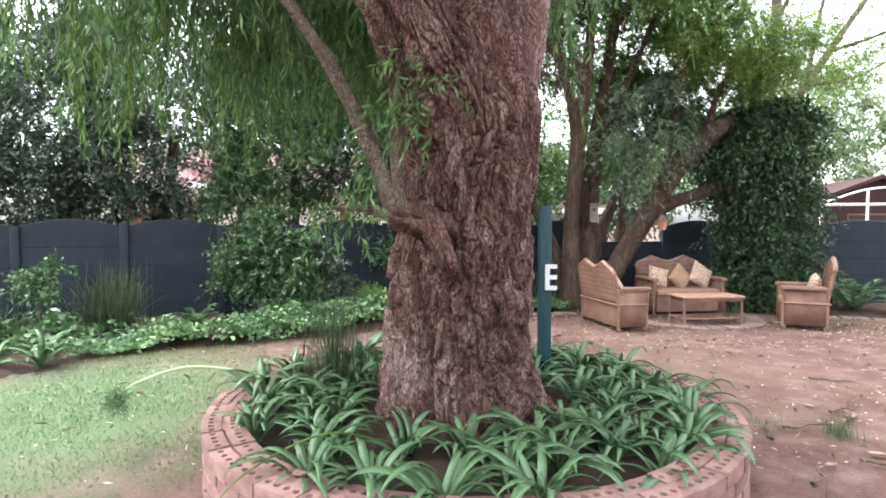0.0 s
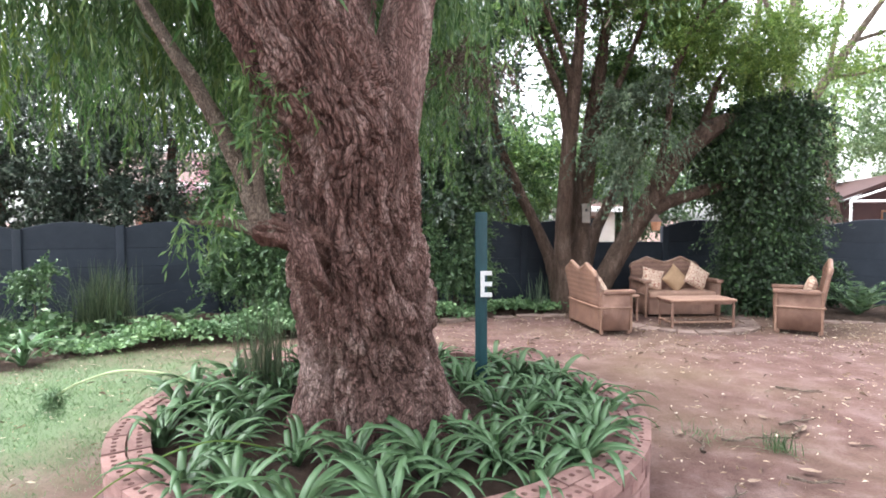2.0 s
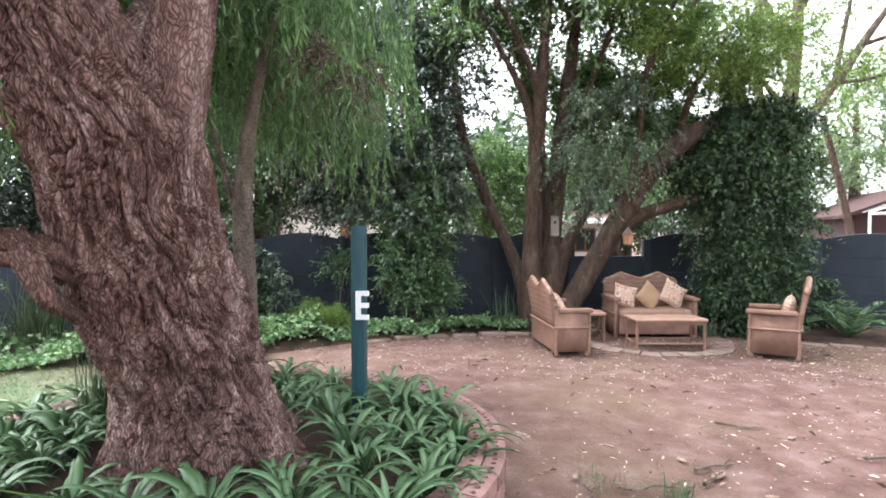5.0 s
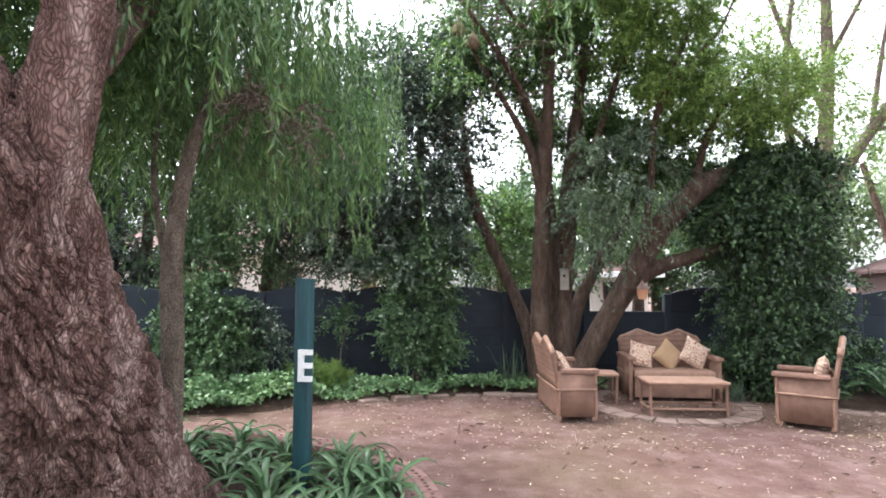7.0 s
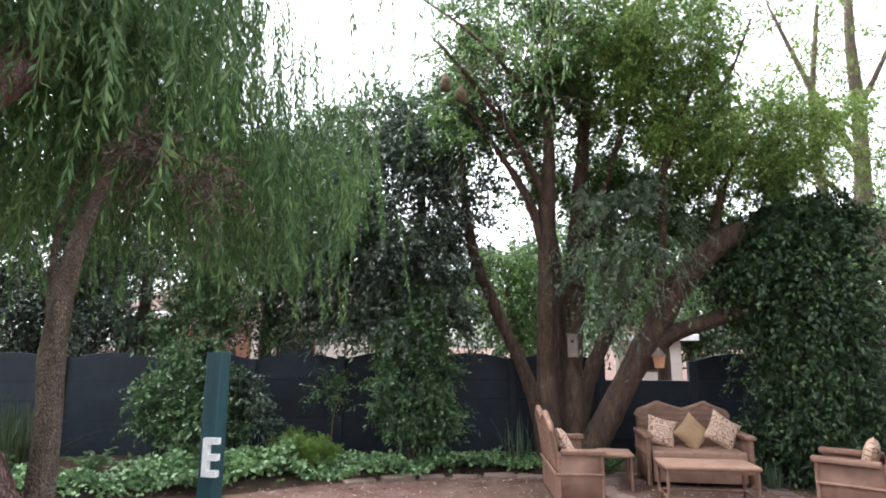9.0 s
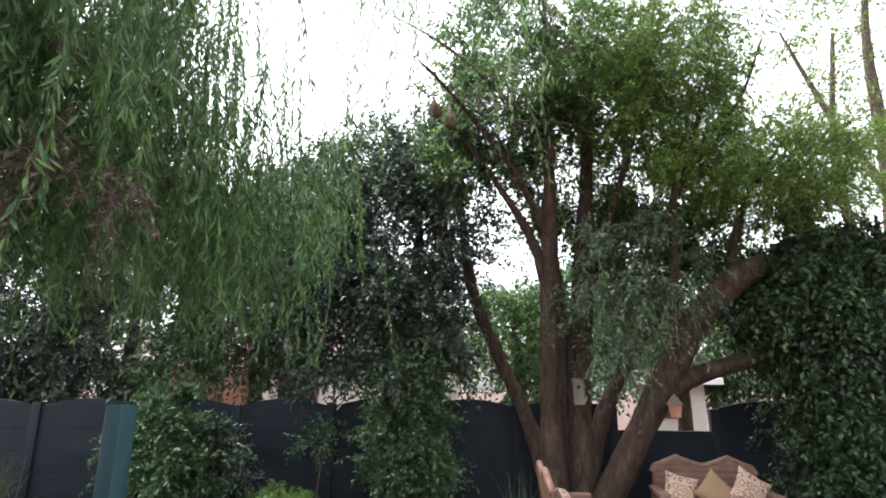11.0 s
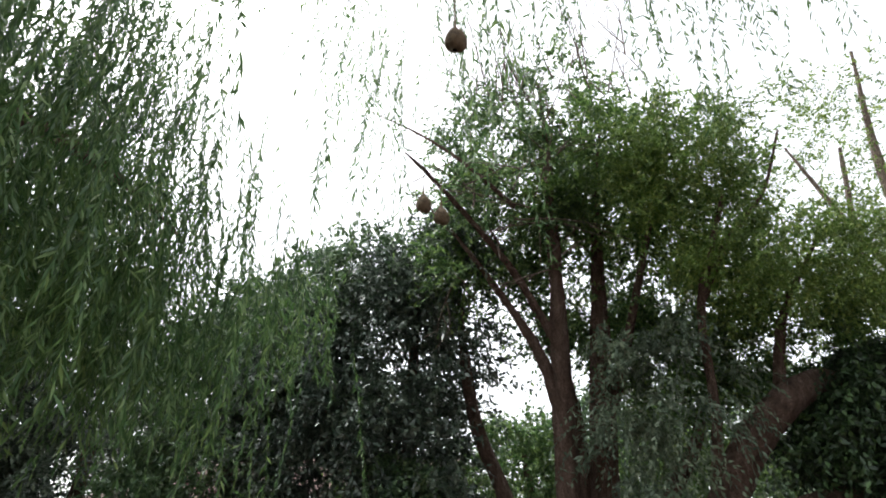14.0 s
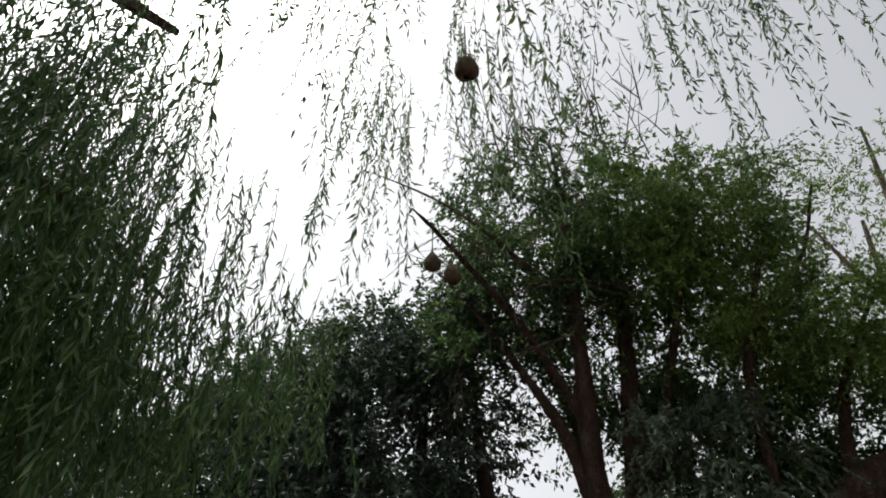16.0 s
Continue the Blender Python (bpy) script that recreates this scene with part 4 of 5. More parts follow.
def cushion(x, y, z, size, rx, ry, rz, material, label, group="scatter cushions"):
    """A plump square pillow with pinched corners."""
    n = 14
    v = []
    for s in (1, -1):
        for i in range(n + 1):
            for j in range(n + 1):
                a, b = 2 * i / n - 1, 2 * j / n - 1
                puff = ((1 - a ** 4) * (1 - b ** 4)) ** 0.5
                pin = 1 - 0.10 * (1 - a * a) * b * b - 0.0
                pin2 = 1 - 0.10 * (1 - b * b) * a * a
                v.append((a * size / 2 * pin2, s * puff * size * 0.19, b * size / 2 * pin))
    k = (np.arange(n)[:, None] * (n + 1) + np.arange(n)[None]).ravel()
    f = np.stack([k, k + 1, k + n + 2, k + n + 1], 1)
    f = np.vstack([f, f[:, ::-1] + (n + 1) ** 2])
    ob = hang_mesh("cushion", mesh_np("cushion", np.array(v), f), material)
    ob.matrix_basis = pose(x, y, z, rx, ry, rz)
    return tagged(ob, label, "cushion", group)


def furniture():
    g = "wicker seats round the low table"
    wicker_seat("wicker_sofa", "weathered wicker sofa with double-humped back and three cushions", 3.98, 8.95, 6, 1.2, 0.68, 2, g, 0.79)
    wicker_seat("wicker_sofa", "weathered wicker sofa seen from its end, with a pale cushion", 2.72, 8.18, 102, 1.1, 0.48, 2, g, 0.82)
    wicker_seat("wicker_armchair", "weathered wicker armchair with a patterned cushion, beside the vine", 4.95, 8.14, -116, 0.66, 0.58, 1, g, 0.87)
    cushion(3.6, 9.28, 0.58, 0.36, -18, 14, 2, MAT["motif"], "cream cushion with brown motif leaning on the sofa")
    cushion(3.96, 9.26, 0.58, 0.37, -20, 45, 6, MAT["tan_cloth"], "plain golden tan cushion standing on its corner")
    cushion(4.32, 9.3, 0.61, 0.39, -18, 32, 10, MAT["motif"], "cream cushion with brown motif tilted on the sofa")
    cushion(2.43, 7.93, 0.58, 0.42, -28, 8, 102, MAT["motif"], "pale patterned cushion on the end-on sofa")
    cushion(5.33, 7.96, 0.57, 0.36, -14, 8, -116, MAT["motif"], "patterned cushion against the armchair back")
    # low table
    t = thing("coffee_table", "low wicker coffee table with a pale cloth-like top", "table", 3.9, 8.22, 0, 7, "")
    part("tabletop", rounded(-0.48, -0.23, 0.385, 0.48, 0.23, 0.425, 0.016, 3), MAT["seat_cloth"], t, "pale tan woven top")
    part("apron", rounded(-0.45, -0.2, 0.345, 0.45, 0.2, 0.384, 0.004), MAT["wicker"], t)
    for sx in (-1, 1):
        for sy in (-1, 1):
            rod("leg", [(sx * 0.445, sy * 0.195, 0), (sx * 0.445, sy * 0.195, 0.2), (sx * 0.445, sy * 0.195, 0.384)], 0.019, MAT["wicker"], t)
        rod("rail", [(sx * 0.445, -0.195, 0.1), (sx * 0.445, 0, 0.1), (sx * 0.445, 0.195, 0.1)], 0.014, MAT["cane"], t)
    for sy in (-1, 1):
        rod("rail", [(-0.445, sy * 0.195, 0.1), (0, sy * 0.195, 0.1), (0.445, sy * 0.195, 0.1)], 0.014, MAT["cane"], t)
    s = thing("side_table", "small square wicker side table between the sofas", "table", 3.0, 8.75, 0, 4, "")
    part("tabletop", rounded(-0.19, -0.19, 0.37, 0.19, 0.19, 0.41, 0.012, 2), MAT["seat_cloth"], s)
    for sx in (-1, 1):
        rod("rail", [(sx * 0.16, -0.16, 0.1), (sx * 0.16, 0, 0.1), (sx * 0.16, 0.16, 0.1)], 0.012, MAT["cane"], s)
        for sy in (-1, 1):
            rod("leg", [(sx * 0.16, sy * 0.16, 0), (sx * 0.16, sy * 0.16, 0.2), (sx * 0.16, sy * 0.16, 0.37)], 0.018, MAT["wicker"], s)


furniture()


# ---------------------------------------------------------------- the many-stemmed tree
def leafy_part(name, pieces, material, parent, label=""):
    v, f = joined(pieces)
    return tagged(hang_mesh(name, mesh_np(name, v, f), material, parent, label, smooth=False), kind="stuff")


def stemmed_tree():
    root = thing("tree", "many-stemmed garden tree with rough brown bark and dense small leaves", "tree", 0, 0, 0)
    relief = furrows(0.018, 2.4, 4.0)
    for rows in (
        [(2.2, 9.55, -0.1, 0.22), (2.2, 9.5, 0.4, 0.17), (2.18, 9.45, 1.5, 0.14), (2.25, 9.3, 2.8, 0.125), (2.33, 9.0, 4.2, 0.10), (2.4, 8.6, 5.8, 0.05), (2.4, 8.4, 6.9, 0.015)],
        [(2.48, 9.7, -0.1, 0.22), (2.5, 9.7, 0.6, 0.18), (2.56, 9.7, 2.0, 0.155), (2.72, 9.5, 3.6, 0.13), (2.9, 9.1, 5.4, 0.05), (3.1, 8.8, 6.5, 0.015)],
        [(2.15, 9.62, 0.0, 0.14), (2.02, 9.7, 0.8, 0.12), (1.75, 9.85, 1.5, 0.105), (1.4, 9.95, 2.25, 0.1), (1.1, 10.0, 3.0, 0.09), (0.95, 10.0, 3.9, 0.075), (0.9, 9.9, 5.2, 0.03)],
        [(2.55, 9.65, -0.1, 0.22), (2.75, 9.6, 0.3, 0.19), (3.2, 9.55, 1.1, 0.18), (3.55, 9.5, 1.75, 0.175), (3.98, 9.4, 2.5, 0.17), (4.5, 9.3, 3.0, 0.16), (5.0, 9.5, 3.2, 0.1), (5.5, 9.6, 3.1, 0.05)],
        [(3.15, 9.6, 1.0, 0.12), (3.45, 9.55, 1.5, 0.125), (3.95, 9.5, 1.85, 0.12), (4.7, 9.5, 2.08, 0.11), (5.4, 9.6, 2.2, 0.07), (6.0, 9.7, 2.4, 0.03)],
        [(2.36, 9.75, 0.4, 0.13), (2.38, 9.8, 1.8, 0.11), (2.3, 9.8, 3.2, 0.09), (2.0, 9.6, 4.3, 0.06), (1.5, 9.2, 5.4, 0.02)],
        [(2.25, 9.3, 2.8, 0.09), (2.05, 9.1, 3.6, 0.07), (1.6, 8.8, 4.4, 0.045), (1.2, 8.5, 5.0, 0.015)],
        [(2.6, 9.65, 2.6, 0.09), (2.95, 9.4, 3.5, 0.07), (3.3, 9.1, 4.5, 0.045), (3.6, 8.9, 5.4, 0.015)],
        [(2.55, 9.8, 0.3, 0.14), (2.75, 9.9, 1.2, 0.12), (3.15, 10.0, 2.0, 0.1), (3.6, 10.0, 2.7, 0.07), (3.9, 9.9, 3.6, 0.03)],
        [(2.3, 9.1, 3.6, 0.06), (1.9, 8.6, 4.4, 0.045), (1.4, 7.9, 5.0, 0.03), (1.1, 7.2, 5.2, 0.012)],
        [(3.6, 9.5, 1.9, 0.07), (3.75, 9.2, 2.8, 0.06), (3.8, 8.9, 3.9, 0.05), (4.2, 8.6, 5.0, 0.02)],
        [(3.8, 8.9, 3.9, 0.05), (4.15, 8.8, 4.5, 0.04), (4.6, 8.7, 5.0, 0.03), (4.9, 8.6, 5.7, 0.012)],
        [(4.4, 9.4, 3.0, 0.07), (4.6, 9.2, 3.8, 0.05), (5.1, 9.0, 4.6, 0.02)],
    ):
        tube("stem", rows, MAT["bark"], root, 60, 22, 0.12, relief)
    rng = np.random.default_rng(31)
    green = crown([(2.0, 9.3, 6.0, 1.4, 0.9, 1.4, 720), (2.9, 9.7, 4.4, 1.5, 0.6, 0.9, 650), (1.4, 9.2, 5.2, 0.9, 0.7, 0.9, 450), (2.6, 10.1, 5.2, 1.7, 0.6, 1.6, 560), (4.0, 10.2, 4.6, 1.3, 0.6, 1.1, 420), (5.2, 10.1, 4.0, 0.9, 0.6, 0.7, 220),
                   (3.5, 9.9, 3.6, 1.0, 0.5, 0.6, 350), (2.3, 8.7, 6.7, 1.2, 0.8, 0.6, 330), (4.7, 10.2, 3.6, 1.2, 0.5, 0.7, 480), (4.2, 10.3, 3.0, 0.9, 0.4, 0.7, 260), (2.2, 8.6, 5.4, 1.0, 0.5, 0.7, 160)],
                  15, 0.075, 0.034, 0.42, 0.25, 0.8, 0.2, rng, 0.003)
    fresh = crown([(3.0, 9.2, 6.2, 1.2, 0.8, 1.3, 560), (3.9, 9.4, 5.5, 1.2, 0.7, 1.1, 560), (3.0, 8.6, 5.6, 0.9, 0.5, 0.8, 180)], 15, 0.08, 0.034, 0.42, 0.25, 0.8, 0.2, rng, 0.003)
    leafy_part("fresh_foliage", [fresh], MAT["fresh_leaf"], root, "bright fresh green leaves")
    leafy_part("crown", [green], MAT["crown_leaf"], root, "dense crown of small mid-green leaves")
    # bare grey twigs standing out of the crown
    bare = []
    for k in range(70):
        a, lift = rng.uniform(0, 2 * math.pi), rng.uniform(0, 1)
        o = np.array([2.35 + rng.normal(0, 0.55), 8.2 + rng.normal(0, 0.3), 6.3 + 0.3 * lift]) if k < 44 else np.array([1.9 + rng.normal(0, 0.5), 8.3 + rng.normal(0, 0.3), 5.0 + rng.normal(0, 0.4)])
        way = unit(np.array([0.45 * math.cos(a), 0.45 * math.sin(a), 1.0 if k < 44 else rng.uniform(-0.3, 0.8)]))
        span = rng.uniform(0.5, 1.1)
        for j in range(4):
            d2 = unit(way + (rng.normal(size=3) * 0.4 if j else 0))
            b0 = o + way * span * (0.25 * j)
            e = b0 + d2 * span * (1.0 if j == 0 else 0.5)
            m = (b0 + e) / 2 + rng.normal(size=3) * 0.04
            v, f = tube_np([(*b0, 0.009 if j == 0 else 0.006), (*m, 0.006 if j == 0 else 0.004), (*e, 0.002)], 6, 4)
            bare.append((v, np.vstack([f[:, :3], f[:, [0, 2, 3]]])))
    leafy_part("bare_twig", bare, MAT["twig"], root, "bare grey-brown twigs")
    tube("stem", [(2.0, 8.4, 5.1, 0.03), (1.5, 8.1, 5.6, 0.022), (1.0, 7.9, 6.0, 0.015), (0.4, 7.7, 6.35, 0.006)], MAT["bark"], root, 24, 8)
    grey = crown([(3.3, 9.0, 3.1, 0.8, 0.45, 0.7, 330), (3.0, 9.1, 2.45, 0.45, 0.35, 0.4, 100)], 15, 0.07, 0.028, 0.45, 0.7, 0.7, 0.4, rng, 0.003)
    leafy_part("spray", [grey], MAT["grey_leaf"], root, "hanging grey-green leaf sprays")
    lime = crown([(4.9, 9.1, 4.2, 1.3, 0.9, 0.5, 800), (4.6, 8.7, 4.35, 1.1, 0.5, 0.35, 300), (3.8, 8.7, 5.2, 0.8, 0.7, 0.7, 500), (5.7, 9.2, 4.15, 0.9, 0.7, 0.45, 360), (3.7, 8.4, 5.6, 0.8, 0.7, 0.5, 380)], 18, 0.05, 0.022, 0.4, 0.3, 0.7, 0.2, rng, 0.003)
    leafy_part("lime_foliage", [lime], MAT["lime_leaf"], root, "feathery yellow-green foliage")


stemmed_tree()


def vine_mass():
    root = thing("vine", "dark dense creeper hanging over a bough like a dome", "vine", 5.4, 9.5, 0)
    rng = np.random.default_rng(41)
    n = 3400
    a = rng.uniform(0, 2 * math.pi, n)
    h = rng.uniform(0, 1, n) ** 0.85
    z = 0.2 + 3.35 * h
    r = np.where(h < 0.72, 0.62 + 0.3 * h, 0.84 * np.sqrt(np.clip(1 - ((h - 0.72) / 0.28) ** 2, 0, 1)) + 0.05)
    r = r * (0.45 + 1.1 * vnoise(np.stack([np.cos(a) * 2.2, np.sin(a) * 2.2, z * 1.9], 1))) * rng.uniform(0.62, 1.05, n)
    x = -0.05 - 0.1 * (1 - h) + 0.68 * (0.72 + 0.28 * h) * r * np.cos(a)
    y = 0.1 + 0.75 * r * np.sin(a)
    # the side towards the tree stays open below the bough
    hole = (x < -0.3) & (z < 2.1 + rng.uniform(-0.5, 0.3, n)) & (rng.uniform(0, 1, n) < 0.85)
    keep = ~hole
    P = np.stack([x, y, z], 1)[keep]
    m = len(P)
    D = unit(np.stack([np.cos(a[keep]), np.sin(a[keep]), rng.uniform(-1.8, 0.1, m)], 1) + rng.normal(size=(m, 3)) * 0.3)
    body = sprays(P, D, rng.uniform(0.12, 0.5, m), 11, 0.08, 0.038, 0.6, 0.95, 0.35, 0.0025, rng)
    tufts = crown([(0.3, -0.2, 2.75, 0.45, 0.4, 0.55, 330), (0.05, -0.1, 3.15, 0.7, 0.5, 0.33, 330), (0.35, -0.2, 1.8, 0.36, 0.35, 0.7, 330), (0.25, -0.3, 0.9, 0.42, 0.35, 0.6, 260), (-0.55, -0.1, 2.65, 0.4, 0.4, 0.45, 200)],
                  11, 0.08, 0.038, 0.45, 0.6, 0.95, 0.3, rng, 0.0025)
    leafy_part("foliage", [body, tufts], MAT["vine_leaf"], root)
    for k in range(7):
        b = k * 0.9
        tube("vine_stem", [(0.3 * math.cos(b), 0.25 * math.sin(b), -0.05, 0.03), (0.2 + 0.35 * math.cos(b), 0.25 * math.sin(b + 0.4), 1.2, 0.028), (0.2 + 0.4 * math.cos(b + 0.5), 0.3 * math.sin(b), 2.6, 0.02)], MAT["bark"], root, 14, 7)


vine_mass()


def back_tree(label, stems, blobs, leaf_mat, seed, leaf=0.09, width=0.042, K=14, twig=0.5, hang=0.25, bark="bark", stem_r=0.003):
    root = thing("tree", label, "tree")
    for rows in stems:
        tube("stem", rows, MAT[bark], root, 36, 14, 0.12, furrows(0.01, 2.4, 4.0))
    leafy_part("crown", [crown(blobs, K, leaf, width, twig, 0.3, 0.75, hang, np.random.default_rng(seed), stem_r)], MAT[leaf_mat], root)


back_tree("dark glossy-leaved tree leaning over the fence",
          [[(-0.1, 10.9, -0.1, 0.2), (-0.1, 10.8, 1.8, 0.15), (0.1, 10.3, 3.4, 0.1), (0.3, 9.9, 5.0, 0.04)], [(-0.1, 10.8, 1.4, 0.12), (-0.9, 10.4, 2.8, 0.08), (-1.6, 10.0, 4.0, 0.03)]],
          [(-0.2, 9.9, 3.9, 1.5, 1.1, 1.5, 1650), (0.6, 9.6, 5.0, 1.0, 0.9, 0.9, 520), (-1.5, 9.9, 3.5, 1.3, 1.0, 1.2, 900), (0.4, 9.4, 2.5, 0.8, 0.5, 0.8, 420), (-0.6, 9.6, 2.3, 0.9, 0.5, 0.6, 350)], "dark_leaf", 51)
back_tree("dark dense tree behind the fence with small gaps",
          [[(-6.6, 9.6, -0.1, 0.2), (-6.4, 9.5, 1.8, 0.15), (-6.0, 9.3, 3.2, 0.1), (-5.6, 9.0, 4.6, 0.04)], [(-5.0, 9.9, -0.1, 0.14), (-4.85, 9.8, 1.5, 0.12), (-4.6, 9.6, 3.0, 0.08)], [(-7.6, 9.0, -0.1, 0.14), (-7.3, 8.9, 1.5, 0.12), (-7.2, 8.8, 3.0, 0.08)]],
          [(-6.4, 9.0, 3.6, 1.8, 1.2, 1.3, 1500), (-4.6, 9.5, 4.0, 1.6, 1.2, 1.3, 1100), (-7.6, 8.2, 2.5, 1.1, 0.8, 0.8, 500), (-5.4, 9.1, 2.3, 1.2, 0.6, 0.55, 420), (-8.5, 8.0, 4.0, 1.8, 1.4, 1.6, 700), (-7.3, 8.8, 1.9, 1.6, 0.6, 0.7, 650), (-5.3, 9.5, 1.8, 1.1, 0.5, 0.55, 380)], "dark_leaf", 52)
back_tree("mid-green leafy tree behind the fence",
          [[(-2.9, 10.6, -0.1, 0.14), (-2.8, 10.5, 1.8, 0.11), (-2.6, 10.2, 3.4, 0.05)]],
          [(-2.8, 9.9, 2.7, 1.2, 0.8, 0.9, 900), (-2.4, 10.2, 4.2, 1.5, 1.0, 1.0, 1000), (-0.6, 9.9, 5.1, 1.3, 0.8, 0.7, 600), (-1.9, 9.9, 4.9, 1.2, 0.8, 0.7, 500), (-3.4, 9.4, 1.9, 0.6, 0.5, 0.5, 260)], "shrub_leaf", 53)
back_tree("leafy green tree just behind the fence by the stems",
          [[(1.4, 12.6, -0.1, 0.14), (1.4, 12.5, 1.5, 0.11), (1.3, 12.3, 3.0, 0.05)], [(4.2, 13.2, -0.1, 0.14), (4.2, 13.1, 1.8, 0.11), (4.3, 13.0, 3.4, 0.05)]],
          [(1.3, 12.2, 2.6, 1.3, 0.8, 0.9, 800), (4.4, 13.0, 3.3, 1.6, 0.9, 0.9, 800), (2.9, 12.6, 3.2, 1.0, 0.7, 0.8, 380), (-0.8, 11.8, 2.2, 1.0, 0.7, 0.7, 420)], "crown_leaf", 57)
back_tree("tall pale-stemmed tree with sparse airy leaves",
          [[(8.6, 15.5, -0.1, 0.28), (8.7, 15.4, 3.0, 0.22), (8.9, 15.2, 6.0, 0.16), (8.9, 15.0, 9.0, 0.1), (9.2, 14.8, 12.0, 0.03)],
           [(8.7, 15.4, 3.4, 0.14), (9.8, 15.2, 5.2, 0.12), (11.2, 15.0, 7.4, 0.07), (12.5, 14.8, 9.0, 0.03)],
           [(8.9, 15.2, 5.6, 0.11), (8.0, 15.0, 7.4, 0.07), (7.2, 14.8, 9.6, 0.03)],
           [(9.8, 15.2, 5.2, 0.07), (10.0, 15.0, 7.0, 0.05), (10.4, 14.8, 9.5, 0.02)],
           [(8.8, 15.3, 4.6, 0.08), (7.7, 15.0, 5.6, 0.05), (6.6, 14.8, 6.1, 0.02)],
           [(8.75, 15.4, 2.6, 0.13), (8.2, 15.3, 4.4, 0.11), (8.0, 15.2, 6.6, 0.09), (8.3, 15.0, 9.5, 0.04)],
           [(10.4, 15.1, 6.1, 0.06), (11.8, 15.0, 6.6, 0.045), (13.2, 14.9, 7.5, 0.02)],
           [(8.9, 15.2, 6.8, 0.07), (9.6, 15.1, 8.2, 0.05), (10.6, 15.0, 10.2, 0.02)],
           [(9.8, 15.2, 5.2, 0.06), (11.0, 15.1, 5.4, 0.045), (12.4, 15.0, 6.1, 0.02)]],
          [(9.2, 14.8, 9.5, 3.2, 2.0, 2.6, 420), (11.5, 14.8, 7.0, 2.4, 2.0, 2.0, 330), (7.2, 14.6, 6.6, 1.8, 1.4, 1.2, 240), (9.8, 14.6, 5.0, 2.0, 1.4, 1.0, 150)], "lime_leaf", 54, 0.10, 0.04, 14, 0.7, 0.2, "bark_pale")
# leaves coloured paler here to imitate haze over the distance
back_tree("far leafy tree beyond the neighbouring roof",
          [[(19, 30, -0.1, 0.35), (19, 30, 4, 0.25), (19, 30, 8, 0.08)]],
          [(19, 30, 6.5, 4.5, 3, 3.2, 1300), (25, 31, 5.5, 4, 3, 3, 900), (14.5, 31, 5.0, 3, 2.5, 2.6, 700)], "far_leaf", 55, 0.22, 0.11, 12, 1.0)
back_tree("leafy trees standing behind the neighbouring house",
          [[(-9, 22, -0.1, 0.3), (-9, 22, 4, 0.2), (-9, 22, 7, 0.06)], [(1.5, 22, -0.1, 0.3), (1.5, 22, 4, 0.2), (1.5, 22, 6, 0.06)], [(6.5, 23, -0.1, 0.3), (6.5, 23, 3, 0.2), (6.5, 23, 5, 0.06)]],
          [(-9, 22, 5, 5, 2.5, 3, 1200), (1.5, 22, 4, 3.5, 2.0, 2.2, 800), (7, 21.5, 3.0, 3.0, 1.2, 1.9, 900), (1.6, 19, 2.2, 1.7, 1.0, 1.3, 450), (-16, 20, 5, 4, 2.5, 3, 700)], "shrub_leaf", 56, 0.2, 0.1, 12, 0.9)


# ---------------------------------------------------------------- shrubs and border plants
def shrub(name, label, x, y, blobs, leaf_mat, seed, leaf=0.06, width=0.034, K=12, twig=0.3, droop=0.2, hang=0.1, stems=5):
    root = thing(name, label, "shrub", x, y, 0.02)
    rng = random.Random(seed)
    bx, by, bz = blobs[0][:3]
    for k in range(stems):
        a = k * 2.4
        tube("stem", [(0.05 * math.cos(a), 0.05 * math.sin(a), -0.05, 0.016), (bx * 0.5 + 0.1 * math.cos(a), by * 0.5 + 0.08 * math.sin(a), bz * 0.6, 0.012), (bx + 0.25 * math.cos(a), by + 0.2 * math.sin(a), bz * 1.2, 0.005)], MAT["twig"], root, 10, 6)
    leafy_part("foliage", [crown(blobs, K, leaf, width, twig, droop, 0.75, hang, np.random.default_rng(seed), 0.002)], MAT[leaf_mat], root)


shrub("flowering_shrub", "pink flowering shrub by the neighbouring wall", -5.6, 13.2, [(0, 0, 2.4, 0.8, 0.5, 0.5, 260)], "pink_leaf", 68, 0.09, 0.06, stems=4)
shrub("shrub", "dense leafy green shrub against the fence", -2.75, 8.3, [(0, 0, 0.85, 0.75, 0.4, 0.55, 620), (0.1, 0.0, 1.3, 0.45, 0.3, 0.4, 220), (0.5, -0.1, 0.6, 0.5, 0.35, 0.4, 260)], "shrub_leaf", 61, 0.075, 0.04)
shrub("shrub", "tall hanging dark green shrub at the fence", 0.35, 9.25, [(0, 0, 1.0, 0.62, 0.32, 0.8, 620), (0.05, -0.05, 0.75, 0.45, 0.25, 0.4, 260), (0, 0.1, 2.0, 0.6, 0.35, 0.6, 420)], "shrub_leaf", 62, 0.075, 0.034, hang=0.35)
shrub("shrub", "small round-headed sapling before the fence", -0.95, 9.2, [(0, 0, 0.98, 0.2, 0.14, 0.18, 60)], "shrub_leaf", 63, 0.06, 0.034, stems=1)
shrub("shrub", "round leafy bush by the fence joint", -5.0, 6.9, [(0, 0, 0.78, 0.3, 0.2, 0.22, 120)], "shrub_leaf", 64, 0.06, 0.034, stems=2)
shrub("shrub", "leafy shrub in shade beside the reeds", -1.95, 8.55, [(0, 0, 0.85, 0.45, 0.2, 0.5, 220)], "dark_leaf", 65, 0.07, 0.036)
